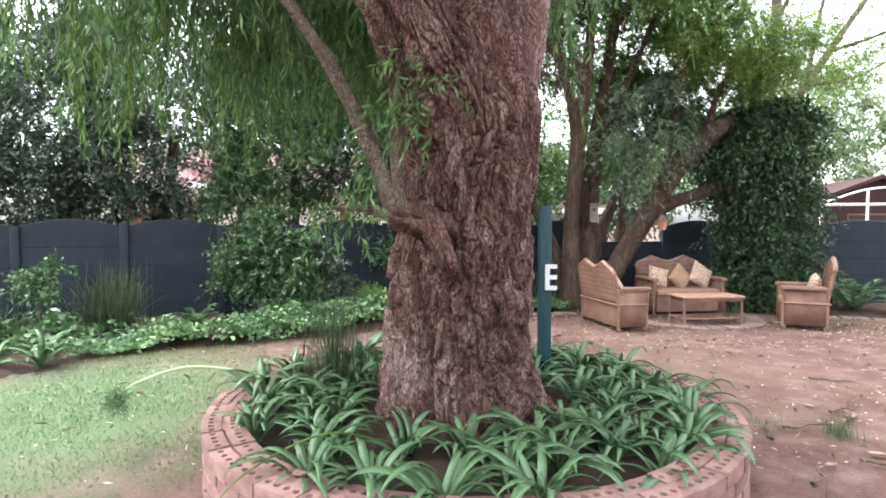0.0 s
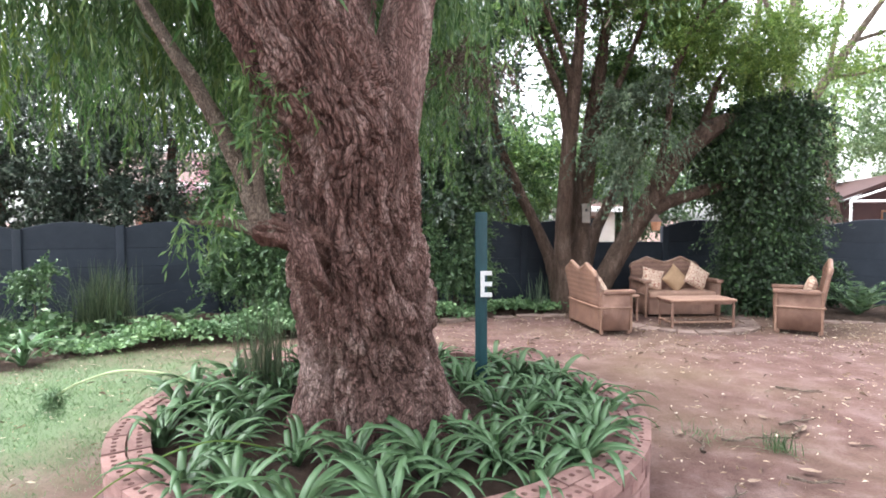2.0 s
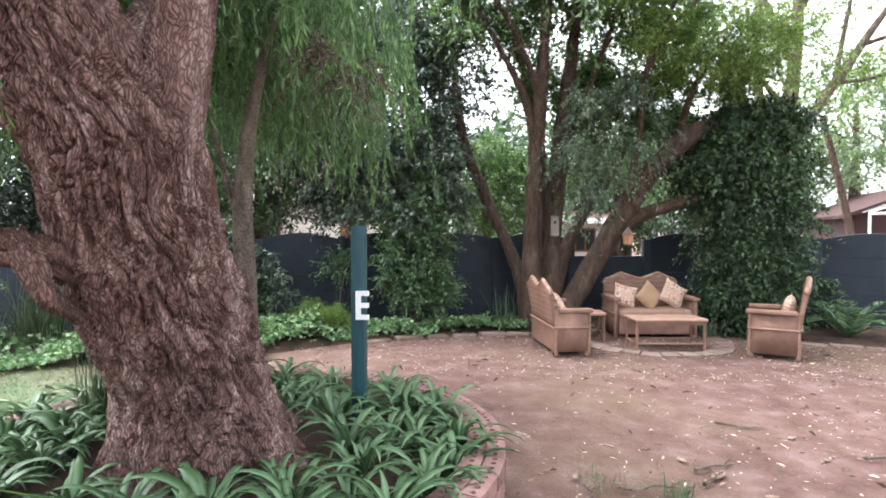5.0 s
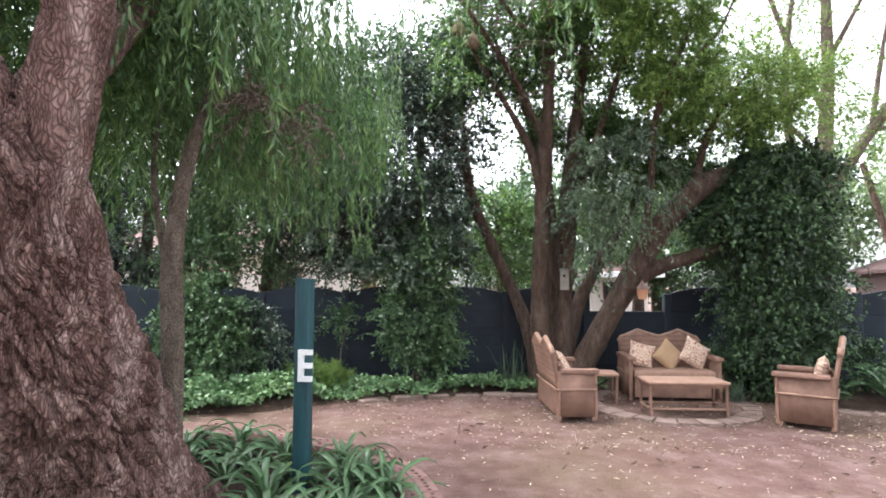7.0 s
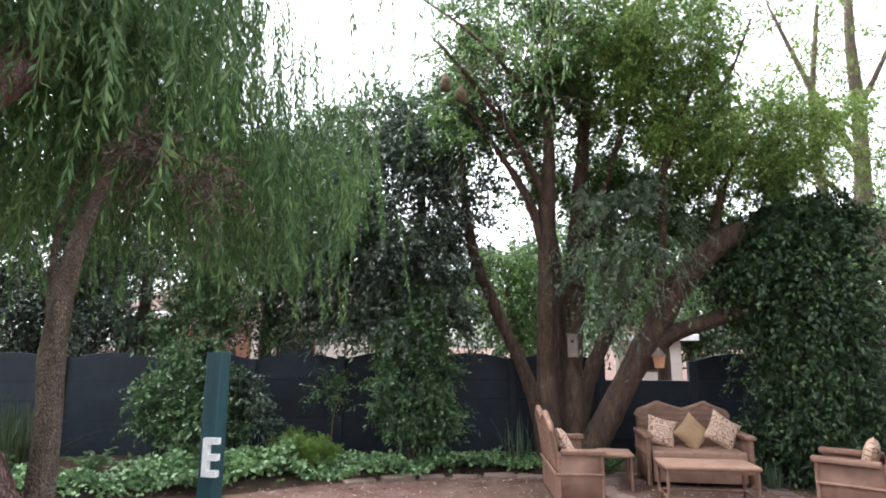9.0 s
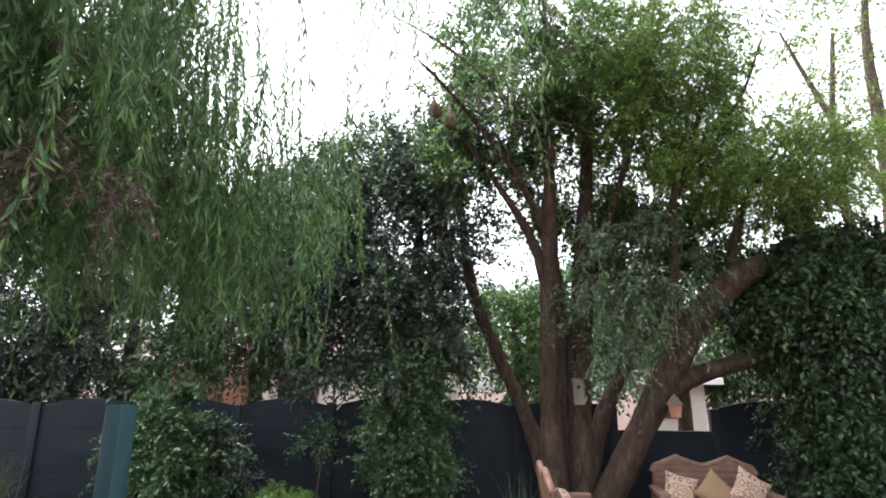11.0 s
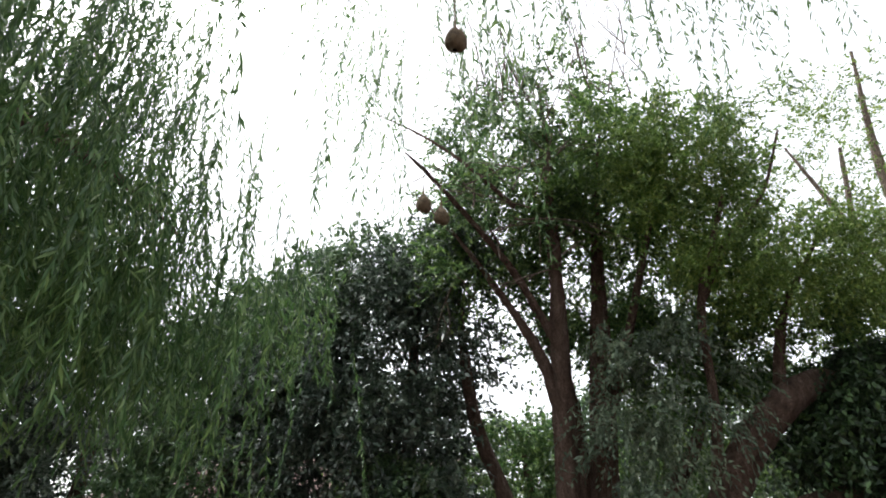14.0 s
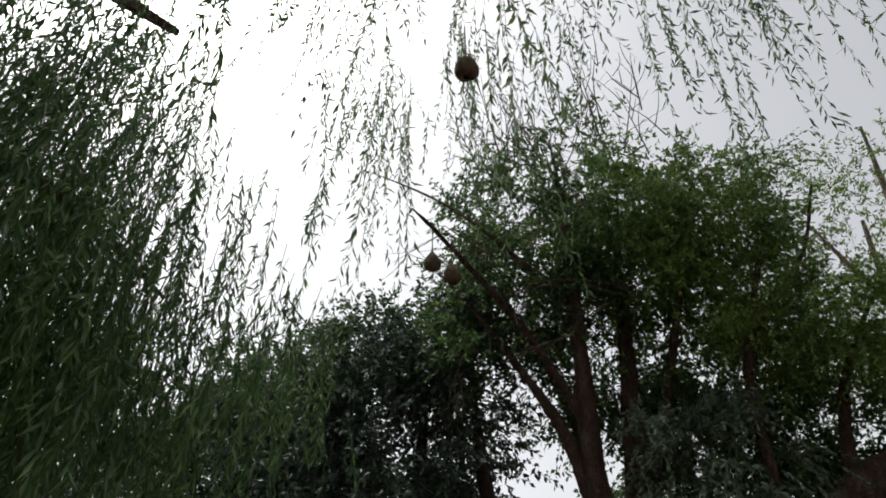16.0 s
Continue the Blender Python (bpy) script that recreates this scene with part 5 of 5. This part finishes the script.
shrub("shrub", "feathery bright green mound in the bed", -1.1, 8.55, [(0, 0, 0.26, 0.42, 0.28, 0.2, 700), (0.35, 0.0, 0.22, 0.25, 0.22, 0.15, 260)], "lime_leaf", 66, 0.05, 0.006, 18, 0.16, 0.2, 0.0, 0)
shrub("shrub", "low bush under the hanging vine", 4.9, 9.7, [(0, 0, 0.45, 0.5, 0.3, 0.4, 200), (1.3, 0.1, 0.4, 0.6, 0.3, 0.4, 200)], "vine_leaf", 67, 0.07, 0.034)


def ground_cover(label, path, count, spread, height, seed, leaf=0.06, mat="cover_leaf"):
    """Low rounded leaves carpeting the front of the bed."""
    rng = np.random.default_rng(seed)
    s = spline(path, 400)[rng.integers(0, 400, count)]
    P = np.column_stack([s + rng.normal(0, spread, (count, 2)), np.zeros(count)])
    P[:, 2] = 0.05 + height * vnoise(np.column_stack([P[:, :2] * 3.5, np.zeros(count)])) * rng.uniform(0.35, 1.0, count)
    way = unit(rng.normal(size=(count, 3)) * np.array([1, 1, 0.35]) + np.array([0, 0, 0.15]))
    v, f = leaf_quads(P, way, leaf * rng.uniform(0.7, 1.3, count), leaf * 0.85 * rng.uniform(0.7, 1.2, count), 0.12, rng)
    root = thing("ground_cover", label, "plant", kind="stuff")
    leafy_part("foliage", [(v, f)], MAT[mat], root)


ground_cover("carpet of pale green ground-cover leaves along the bed", [(-4.0, 6.1), (-3.2, 6.75), (-2.2, 7.2), (-1.5, 7.55)], 6500, 0.17, 0.3, 71)
ground_cover("leafy green ground cover in front of the shrub", [(-2.6, 7.6), (-1.7, 7.85), (-1.0, 8.2)], 5000, 0.2, 0.55, 72, 0.075)
ground_cover("carpet of ground-cover leaves beside the path", [(-0.9, 8.05), (0.0, 8.6), (0.5, 8.85)], 2600, 0.15, 0.28, 73)
ground_cover("pale ground cover at the foot of the tree", [(0.7, 9.0), (1.3, 9.3), (1.95, 9.4)], 3600, 0.13, 0.26, 74)
ground_cover("mixed low foliage at the foot of the fence", [(-8, 5.6), (-5.6, 6.3), (-4.6, 6.6)], 4200, 0.35, 0.45, 75, 0.09, "shrub_leaf")


def bed_straps():
    spots = [(-4.05, 5.55, 1.25, 18), (-4.5, 5.5, 1.1, 14), (-4.9, 5.6, 0.95, 14), (-5.2, 6.0, 1.0, 14), (-4.6, 6.2, 0.9, 14), (-3.6, 6.9, 0.8, 14), (-5.6, 5.4, 1.0, 14), (-6.2, 5.7, 1.0, 14), (-3.9, 6.9, 0.8, 12)]
    for i, (x, y, s, c) in enumerate(spots):
        strap_plant(x, y, 0.03, s, c, 200 + i, "strap-leaved plants in the bed", "arching strap-leaved plant in the border bed")
    for i, (x, y, s) in enumerate([(4.75, 9.35, 0.8), (5.5, 9.05, 0.55), (1.5, 9.45, 0.7), (5.9, 9.0, 0.7)]):
        strap_plant(x, y, 0.03, s, 13, 230 + i, "strap-leaved plants by the seats", "small strap-leaved plant behind the seats")


bed_straps()


def fern(x, y, size, seed, label, fronds=16):
    """A plume of arching fronds with many narrow leaflets."""
    root = thing("fern", label, "plant", x, y, 0.05)
    rng = np.random.default_rng(seed)
    for k in range(fronds):
        a = k * 2.4 + rng.uniform(-0.2, 0.2)
        L = size * rng.uniform(0.7, 1.1)
        up = rng.uniform(0.7, 1.3)
        t = np.linspace(0, 1, 26)
        r = L * t * math.cos(up * 0.9)
        z = L * (t * math.sin(up) - 0.45 * t ** 2.2)
        c = np.stack([r * math.cos(a), r * math.sin(a), z], 1)
        out = np.array([-math.sin(a), math.cos(a), 0.0])
        B, W = [], []
        for s in (-1, 1):
            B.append(c[2:])
            W.append(unit(s * out + 0.5 * np.gradient(c, axis=0)[2:] / np.linalg.norm(np.gradient(c, axis=0)[2:], axis=1)[:, None] + np.array([0, 0, 0.15])))
        B, W = np.vstack(B), np.vstack(W)
        ln = np.tile(0.17 * L * np.sin(np.pi * (0.12 + 0.85 * t[2:])), 2) + 0.01
        v, f = leaf_quads(B, W, ln, np.full(len(B), 0.02 * size + 0.004), 0.1, rng)
        sv, sf = tube_np([(*p, 0.006 * (1.1 - q)) for p, q in zip(c[::5], t[::5])], 8, 4)
        ob = hang_mesh("frond", mesh_np("frond", *joined([(v, f), (sv, np.vstack([sf[:, :3], sf[:, [0, 2, 3]]]))])), MAT["shrub_leaf"], root, smooth=False)


fern(6.65, 9.0, 1.0, 81, "large dark green fern before the fence", 20)
fern(7.4, 8.6, 0.9, 82, "green fern beside the larger fern", 14)
fern(2.95, 9.3, 0.55, 83, "small fern behind the sofas", 14)
fern(5.9, 9.25, 0.5, 84, "small fern under the vine", 12)
fern(-3.4, 7.6, 0.6, 85, "small fern in the border bed", 12)


# ---------------------------------------------------------------- houses over the fence
def wall_box(name, x0, y0, z0, x1, y1, z1, mat, parent, r=0.01):
    return part(name, rounded(x0, y0, z0, x1, y1, z1, r, 1), MAT[mat], parent, smooth=False)


def house(label, x, y, rz, length, depth, eave, ridge, wall="house_wall", gable=False, openings=()):
    root = thing("house", label, "house", x, y, 0, rz)
    wall_box("wall", -length / 2, 0, -0.1, length / 2, depth, eave, wall, root)
    bm = bmesh.new()
    o = 0.45
    if gable:
        sec = [(-length / 2 - o, eave - 0.1), (0, ridge), (length / 2 + o, eave - 0.1), (length / 2 + o, eave - 0.22), (0, ridge - 0.14), (-length / 2 - o, eave - 0.22)]
        lo = [bm.verts.new((a, -o, b)) for a, b in sec]
        hi = [bm.verts.new((a, depth + o, b)) for a, b in sec]
    else:
        sec = [(-o, eave - 0.1), (depth / 2, ridge), (depth + o, eave - 0.1), (depth + o, eave - 0.22), (depth / 2, ridge - 0.14), (-o, eave - 0.22)]
        lo = [bm.verts.new((-length / 2 - o, a, b)) for a, b in sec]
        hi = [bm.verts.new((length / 2 + o, a, b)) for a, b in sec]
    for i in range(6):
        bm.faces.new((lo[i], hi[i], hi[(i + 1) % 6], lo[(i + 1) % 6]))
    for ring in (lo, hi):
        bm.faces.new((ring[0], ring[1], ring[4], ring[5]))
        bm.faces.new((ring[1], ring[2], ring[3], ring[4]))
    bmesh.ops.recalc_face_normals(bm, faces=bm.faces[:])
    part("roof", bm, MAT["maroon" if gable else "roof"], root, smooth=False)
    if gable:
        bm = bmesh.new()
        t = [bm.verts.new(p) for p in ((-length / 2, -0.02, eave - 0.15), (length / 2, -0.02, eave - 0.15), (0, -0.02, ridge - 0.15), (-length / 2, 0.1, eave - 0.15), (length / 2, 0.1, eave - 0.15), (0, 0.1, ridge - 0.15))]
        for q in ((0, 1, 2), (5, 4, 3), (0, 3, 4, 1), (1, 4, 5, 2), (2, 5, 3, 0)):
            bm.faces.new([t[i] for i in q])
        part("gable", bm, MAT["maroon"], root, smooth=False)
    else:
        wall_box("fascia", -length / 2 - o, -o - 0.03, eave - 0.26, length / 2 + o, -o, eave - 0.08, "white", root)
    for kind, ox, z0, w, h in openings:
        if kind == "door":
            wall_box("door", ox, -0.05, z0, ox + w, -0.003, z0 + h, "wood_dark", root)
        elif kind == "brick":
            wall_box("brick_panel", ox, -0.03, z0, ox + w, -0.003, z0 + h, "house_brick", root)
        else:
            d = part("window", rounded(ox, -0.06, z0, ox + w, -0.003, z0 + h, 0.006), MAT["wood_dark"], root)
            k = 2
            for i in range(k):
                part("pane", rounded(ox + 0.05 + i * (w - 0.05) / k, -0.075, z0 + 0.06, ox + (i + 1) * (w - 0.05) / k, -0.062, z0 + h - 0.06, 0.002), MAT["glass"], d, smooth=False)
    return root


house("cream plastered bungalow with brown joinery and tiled roof", -6.3, 16.5, 6, 9, 6, 2.75, 4.0, openings=(("door", 3.2, 0.1, 0.45, 2.0), ("brick", -3.2, 0.1, 2.6, 2.2), ("window", 0.2, 0.9, 1.2, 1.2)))
house("white plastered outbuilding behind the lower fence bay", 4.7, 20.0, 0, 1.8, 3, 2.1, 2.5, openings=(("window", -0.5, 0.9, 0.7, 0.8),))
house("maroon gabled house with pale walls beyond the fence", 17.1, 22.0, -14, 5.0, 7, 2.3, 3.4, "maroon", gable=True, openings=(("window", -1.0, 0.9, 1.4, 1.0),))


def carport_frame():
    root = thing("carport_frame", "white tubular frame standing before the maroon gable", "frame", 16.2, 20.2, 0, -14)
    for x in (-2.2, -0.7, 0.7, 2.2):
        rod("upright", [(x, 0, 0), (x, 0, 1.3), (x, 0, 2.25 + (0.5 if abs(x) < 1 else 0))], 0.045, MAT["white"], root)
    rod("rail", [(-2.2, 0, 2.2), (0, 0, 2.2), (2.2, 0, 2.2)], 0.05, MAT["white"], root)
    rod("rail", [(-2.2, 0, 2.25), (-0.7, 0, 2.75), (0.7, 0, 2.75), (2.2, 0, 2.25)], 0.035, MAT["white"], root)


carport_frame()
tube("pole", [(11.6, 17.0, -0.1, 0.11), (11.2, 17.0, 2.0, 0.1), (10.5, 17.0, 4.8, 0.08)], MAT["bark"], thing("leaning_pole", "dark leaning pole beyond the fence", "pole"), 12, 8)


# ---------------------------------------------------------------- small things
def nest(x, y, z, s, label):
    root = thing("weaver_nest", label, "nest", x, y, z, 0, "weaver nests in the trees")
    rows = [(0, 0, 0.55, 0.006), (0, 0, 0.18, 0.008), (0, 0, 0.10, 0.03), (0.005, 0, 0.03, 0.075), (0.01, 0, -0.05, 0.09), (0.01, 0, -0.11, 0.07), (0.0, 0, -0.145, 0.02)]
    v, f = tube_np([(a * s, b * s, c * s, r * s) for a, b, c, r in rows], 44, 18, 0.25)
    hang_mesh("nest_body", mesh_np("nest", v, f), MAT["nest"], root)
    rng = np.random.default_rng(int(x * 100))
    d = unit(rng.normal(size=(120, 3)))
    vv, ff = leaf_quads(d * 0.08 * s + np.array([0.008, 0, -0.04]) * s, unit(rng.normal(size=(120, 3)) + d * 0.4), np.full(120, 0.06 * s), np.full(120, 0.004), 0.1, rng)
    tagged(hang_mesh("straw", mesh_np("straw", vv, ff), MAT["nest"], root, smooth=False), kind="stuff")


nest(2.1, 5.55, 4.72, 0.8, "round woven bird nest hanging from a strand")
nest(1.25, 7.37, 4.67, 0.8, "woven bird nest hanging among the twigs")
nest(1.42, 7.42, 4.53, 0.8, "woven bird nest below another among the twigs")


def nest_box():
    root = thing("nest_box", "narrow grey wooden nest box on the tree", "nest box", 2.55, 9.42, 1.5, -6)
    part("body", rounded(-0.065, -0.05, 0, 0.065, 0.05, 0.3, 0.006), MAT["grey_box"], root)
    part("lid", rounded(-0.08, -0.075, 0.301, 0.08, 0.055, 0.318, 0.004), MAT["grey_box"], root)
    bm = bmesh.new()
    bmesh.ops.create_cone(bm, cap_ends=True, segments=14, radius1=0.02, radius2=0.02, depth=0.006, matrix=pose(0, -0.052, 0.21, 90))
    part("entrance_hole", bm, MAT["glass"], root)


nest_box()


def feeder():
    root = thing("bird_feeder", "small terracotta bird feeder with a pointed roof", "bird feeder", 3.62, 9.2, 1.38)
    bm = bmesh.new()
    bmesh.ops.create_cone(bm, cap_ends=True, segments=6, radius1=0.105, radius2=0.01, depth=0.12, matrix=pose(0, 0, 0.195))
    part("roof", bm, MAT["stone"], root, "pale pointed roof", smooth=False)
    bm = bmesh.new()
    bmesh.ops.create_cone(bm, cap_ends=True, segments=6, radius1=0.06, radius2=0.085, depth=0.14, matrix=pose(0, 0, 0.065))
    part("body", bm, MAT["terracotta"], root, smooth=False)
    rod("hanger", [(0, 0, 0.26), (0.01, 0, 0.5), (0, 0.2, 0.75)], 0.004, MAT["twig"], root, 5)


feeder()


def patio():
    """A round of flat stones under the seats, and stones edging the bed."""
    root = thing("patio", "half-sunken ring of pale paving stones under the table", "paving", 3.85, 8.75, 0, 0, "", "structure")
    rng = random.Random(9)
    n = 26
    for k in range(n):
        a0, a1 = 2 * math.pi * k / n + 0.015, 2 * math.pi * (k + 1) / n - 0.015
        bm = bmesh.new()
        r0, r1 = 0.86 + rng.uniform(-0.04, 0.04), 1.1 + rng.uniform(-0.03, 0.03)
        ring = [(r0, a0), (r1, a0), (r1, (a0 + a1) / 2), (r1, a1), (r0, a1), (r0, (a0 + a1) / 2)]
        top = [bm.verts.new((r * math.cos(a), r * math.sin(a), 0.018 + rng.uniform(-0.004, 0.004))) for r, a in ring]
        bot = [bm.verts.new((v.co.x, v.co.y, -0.05)) for v in top]
        bm.faces.new(top)
        for i in range(6):
            bm.faces.new((bot[i], bot[(i + 1) % 6], top[(i + 1) % 6], top[i]))
        bmesh.ops.recalc_face_normals(bm, faces=bm.faces[:])
        part("stone", bm, MAT["stone"], root, smooth=False)
    edge = thing("bed_edging", "row of flat pale stones edging the border bed", "edging", 0, 0, 0, 0, "", "structure")
    for x0, y0, x1, y1 in along([(-0.2, 8.15), (0.6, 8.65), (1.8, 9.05), (2.2, 8.95)], 0.4) + along([(5.45, 8.75), (6.2, 8.62), (8.5, 7.75)], 0.42):
        L = math.hypot(x1 - x0, y1 - y0) * rng.uniform(0.75, 0.95)
        w = rng.uniform(0.06, 0.09)
        bm = rounded(0, -w, -0.04, L, w, rng.uniform(0.025, 0.045), 0.015, 2)
        bmesh.ops.transform(bm, matrix=pose(x0, y0, 0, 0, 0, math.degrees(math.atan2(y1 - y0, x1 - x0)) + rng.uniform(-8, 8)), verts=bm.verts[:])
        part("stone", bm, MAT["stone"], edge)


patio()


def arching_stalk():
    root = thing("flower_stalk", "long pale green flower stalk arching over the planter rim", "plant", -1.0, 3.68, 0.28)
    pts = [(0, 0, 0, 0.013), (-0.12, 0.0, 0.1, 0.012), (-0.36, 0.0, 0.2, 0.011), (-0.7, -0.03, 0.235, 0.01), (-0.95, -0.11, 0.17, 0.007), (-1.08, -0.18, 0.09, 0.006)]
    tube("stalk", pts, MAT["pale_stalk"], root, 40, 7, 0)
    rng = np.random.default_rng(91)
    n = 90
    P = np.array([-1.08, -0.18, 0.07]) + rng.normal(size=(n, 3)) * 0.03
    leafy_part("seed_head", [sprays(P, unit(rng.normal(size=(n, 3)) + np.array([0, 0, -0.4])), rng.uniform(0.04, 0.1, n), 7, 0.035, 0.008, 0.3, 0.5, 0.3, 0.0015, rng)], MAT["cover_leaf"], root)
    root = thing("flower_stalk", "dry pale stalk lying over the front of the rim", "plant", -0.55, 2.55, 0.32)
    tube("stalk", [(0.3, 0.25, 0.02, 0.005), (0.0, 0.02, 0.16, 0.005), (-0.3, -0.25, 0.08, 0.004), (-0.45, -0.42, -0.1, 0.003)], MAT["lime_leaf"], root, 30, 6, 0)


arching_stalk()


# ---------------------------------------------------------------- litter and grass
def litter(name, label, count, area, size, material, seed, rise=0.006, curl=0.5):
    rng = np.random.default_rng(seed)
    x0, y0, x1, y1 = area
    P = np.column_stack([rng.uniform(x0, x1, count), rng.uniform(y0, y1, count), np.full(count, rise)])
    dens = vnoise(np.column_stack([P[:, :2] * 1.1, np.zeros(count)]))
    out = (np.hypot(P[:, 0] - PX, P[:, 1] - PY) > PR + 0.03) & (rng.uniform(0, 1, count) < 0.25 + dens)
    P = P[out]
    m = len(P)
    way = unit(np.column_stack([rng.normal(size=(m, 2)), np.abs(rng.normal(0, 0.12, m))]))
    v, f = leaf_quads(P, way, size * rng.uniform(0.4, 1.3, m), size * 0.28 * rng.uniform(0.5, 1.2, m), curl, rng)
    v[:, 2] = np.maximum(v[:, 2], rise)
    return tagged(hang_mesh(name, mesh_np(name, v, f), material, smooth=False), label, "litter", kind="stuff")


litter("fallen_leaves", "scattered pale dry leaves lying on the earth", 8000, (-5, 0.2, 9, 9.3), 0.05, MAT["dry"], 101)
litter("bark_scraps", "brown bark scraps and twigs strewn on the earth", 700, (-3, 0.2, 8, 9), 0.1, MAT["scrap"], 103)
litter("fallen_leaves", "denser dry leaves near the seats and fence", 4200, (-1, 6.5, 8, 9.6), 0.05, MAT["dry"], 102)


def fallen_twig(x, y, rz, length, seed, label):
    rng = random.Random(seed)
    pts = [(length * (k / 5 - 0.5), rng.uniform(-0.03, 0.03) * length * 2, 0.014 + rng.uniform(0, 0.012), 0.011 * (1.1 - k / 6)) for k in range(6)]
    root = thing("fallen_twig", label, "twig", x, y, 0, rz, "fallen twigs on the earth")
    tube("stick", pts, MAT["bark_pale"], root, 24, 7, 0.2)
    side = [pts[3][:3] + (0.006,), (pts[3][0] + 0.09, pts[3][1] + 0.07, 0.02, 0.004), (pts[3][0] + 0.16, pts[3][1] + 0.09, 0.012, 0.002)]
    tube("side_twig", side, MAT["bark_pale"], root, 8, 6, 0.1)


for k, (x, y, rz, length) in enumerate([(2.7, 3.95, 8, 0.55), (3.05, 4.12, 50, 0.3), (2.7, 3.3, -12, 0.3), (3.15, 4.3, 20, 0.4), (2.25, 3.8, 70, 0.25), (3.6, 5.1, -30, 0.35), (4.4, 4.6, 15, 0.45), (2.15, 3.1, 35, 0.22)]):
    fallen_twig(x, y, rz, length, 300 + k, "dry pale twig lying on the bare earth")


def dry_sheath(x, y, rz, size, label):
    """A curled scrap of dry leaf, like a shallow boat with frayed ends."""
    root = thing("dry_leaf", label, "leaf", x, y, 0.004, rz, "large dry leaves on the earth")
    n, m = 12, 5
    v = []
    for i in range(n + 1):
        u = i / n
        w = 0.5 * size * 0.42 * math.sin(math.pi * (0.06 + 0.9 * u)) ** 0.8
        for j in range(m + 1):
            q = 2 * j / m - 1
            v.append((size * (u - 0.5), w * q + 0.1 * size * math.sin(2.4 * u), 0.004 + 0.35 * w * q * q + 0.1 * size * (2 * u - 1) ** 4))
    k = (np.arange(n)[:, None] * (m + 1) + np.arange(m)[None]).ravel()
    hang_mesh("blade", mesh_np("blade", np.array(v), np.stack([k, k + 1, k + m + 2, k + m + 1], 1)), MAT["scrap_pale"], root)


for x, y, rz, size in [(3.1, 4.15, 40, 0.15), (2.95, 4.4, 100, 0.1), (2.35, 3.3, 10, 0.09), (2.75, 3.45, -25, 0.12), (3.3, 3.9, 0, 0.08), (2.2, 4.05, 80, 0.09), (3.9, 4.9, 30, 0.1), (2.5, 4.6, -50, 0.08)]:
    dry_sheath(x, y, rz, size, "curled pale dry leaf lying on the earth")
blades("grass_tuft", 2.75, 3.8, 0.0, 70, 0.16, 0.05, 0.006, MAT["grass"], "small tuft of worn grass in the bare earth", 12, 0.8)
blades("grass_tuft", 2.33, 4.0, 0.0, 50, 0.09, 0.08, 0.005, MAT["grass"], "thin patch of short grass in the bare earth", 13, 0.8)
blades("grass_tuft", 2.05, 2.75, 0.0, 50, 0.08, 0.07, 0.005, MAT["grass"], "thin grass patch beside the brick planter", 14, 0.8)


def lawn():
    rng = np.random.default_rng(111)
    n = 60000
    x, y = rng.uniform(-5.2, -1.0, n), rng.uniform(1.2, 7.2, n)
    d = np.hypot((x + 3.0) / 1.85, (y - 4.4) / 2.35) + 0.9 * (vnoise(np.stack([x * 2.2, y * 2.2, np.zeros(n)], 1)) - 0.5) * 0.8
    ok = (rng.uniform(0, 1, n) < np.clip(1.25 - d, 0, 1)) & (np.hypot(x - PX, y - PY) > PR + 0.05)
    x, y = x[ok], y[ok]
    m = len(x)
    P = np.column_stack([x, y, np.full(m, -0.004)])
    way = unit(np.column_stack([rng.normal(0, 0.6, (m, 2)), np.ones(m)]))
    v, f = leaf_quads(P, way, rng.uniform(0.015, 0.045, m), np.full(m, 0.005), 0.2, rng)
    tagged(hang_mesh("grass", mesh_np("grass", v, f), MAT["grass"], smooth=False), "short worn green lawn thinning into earth", "grass", kind="stuff")


lawn()
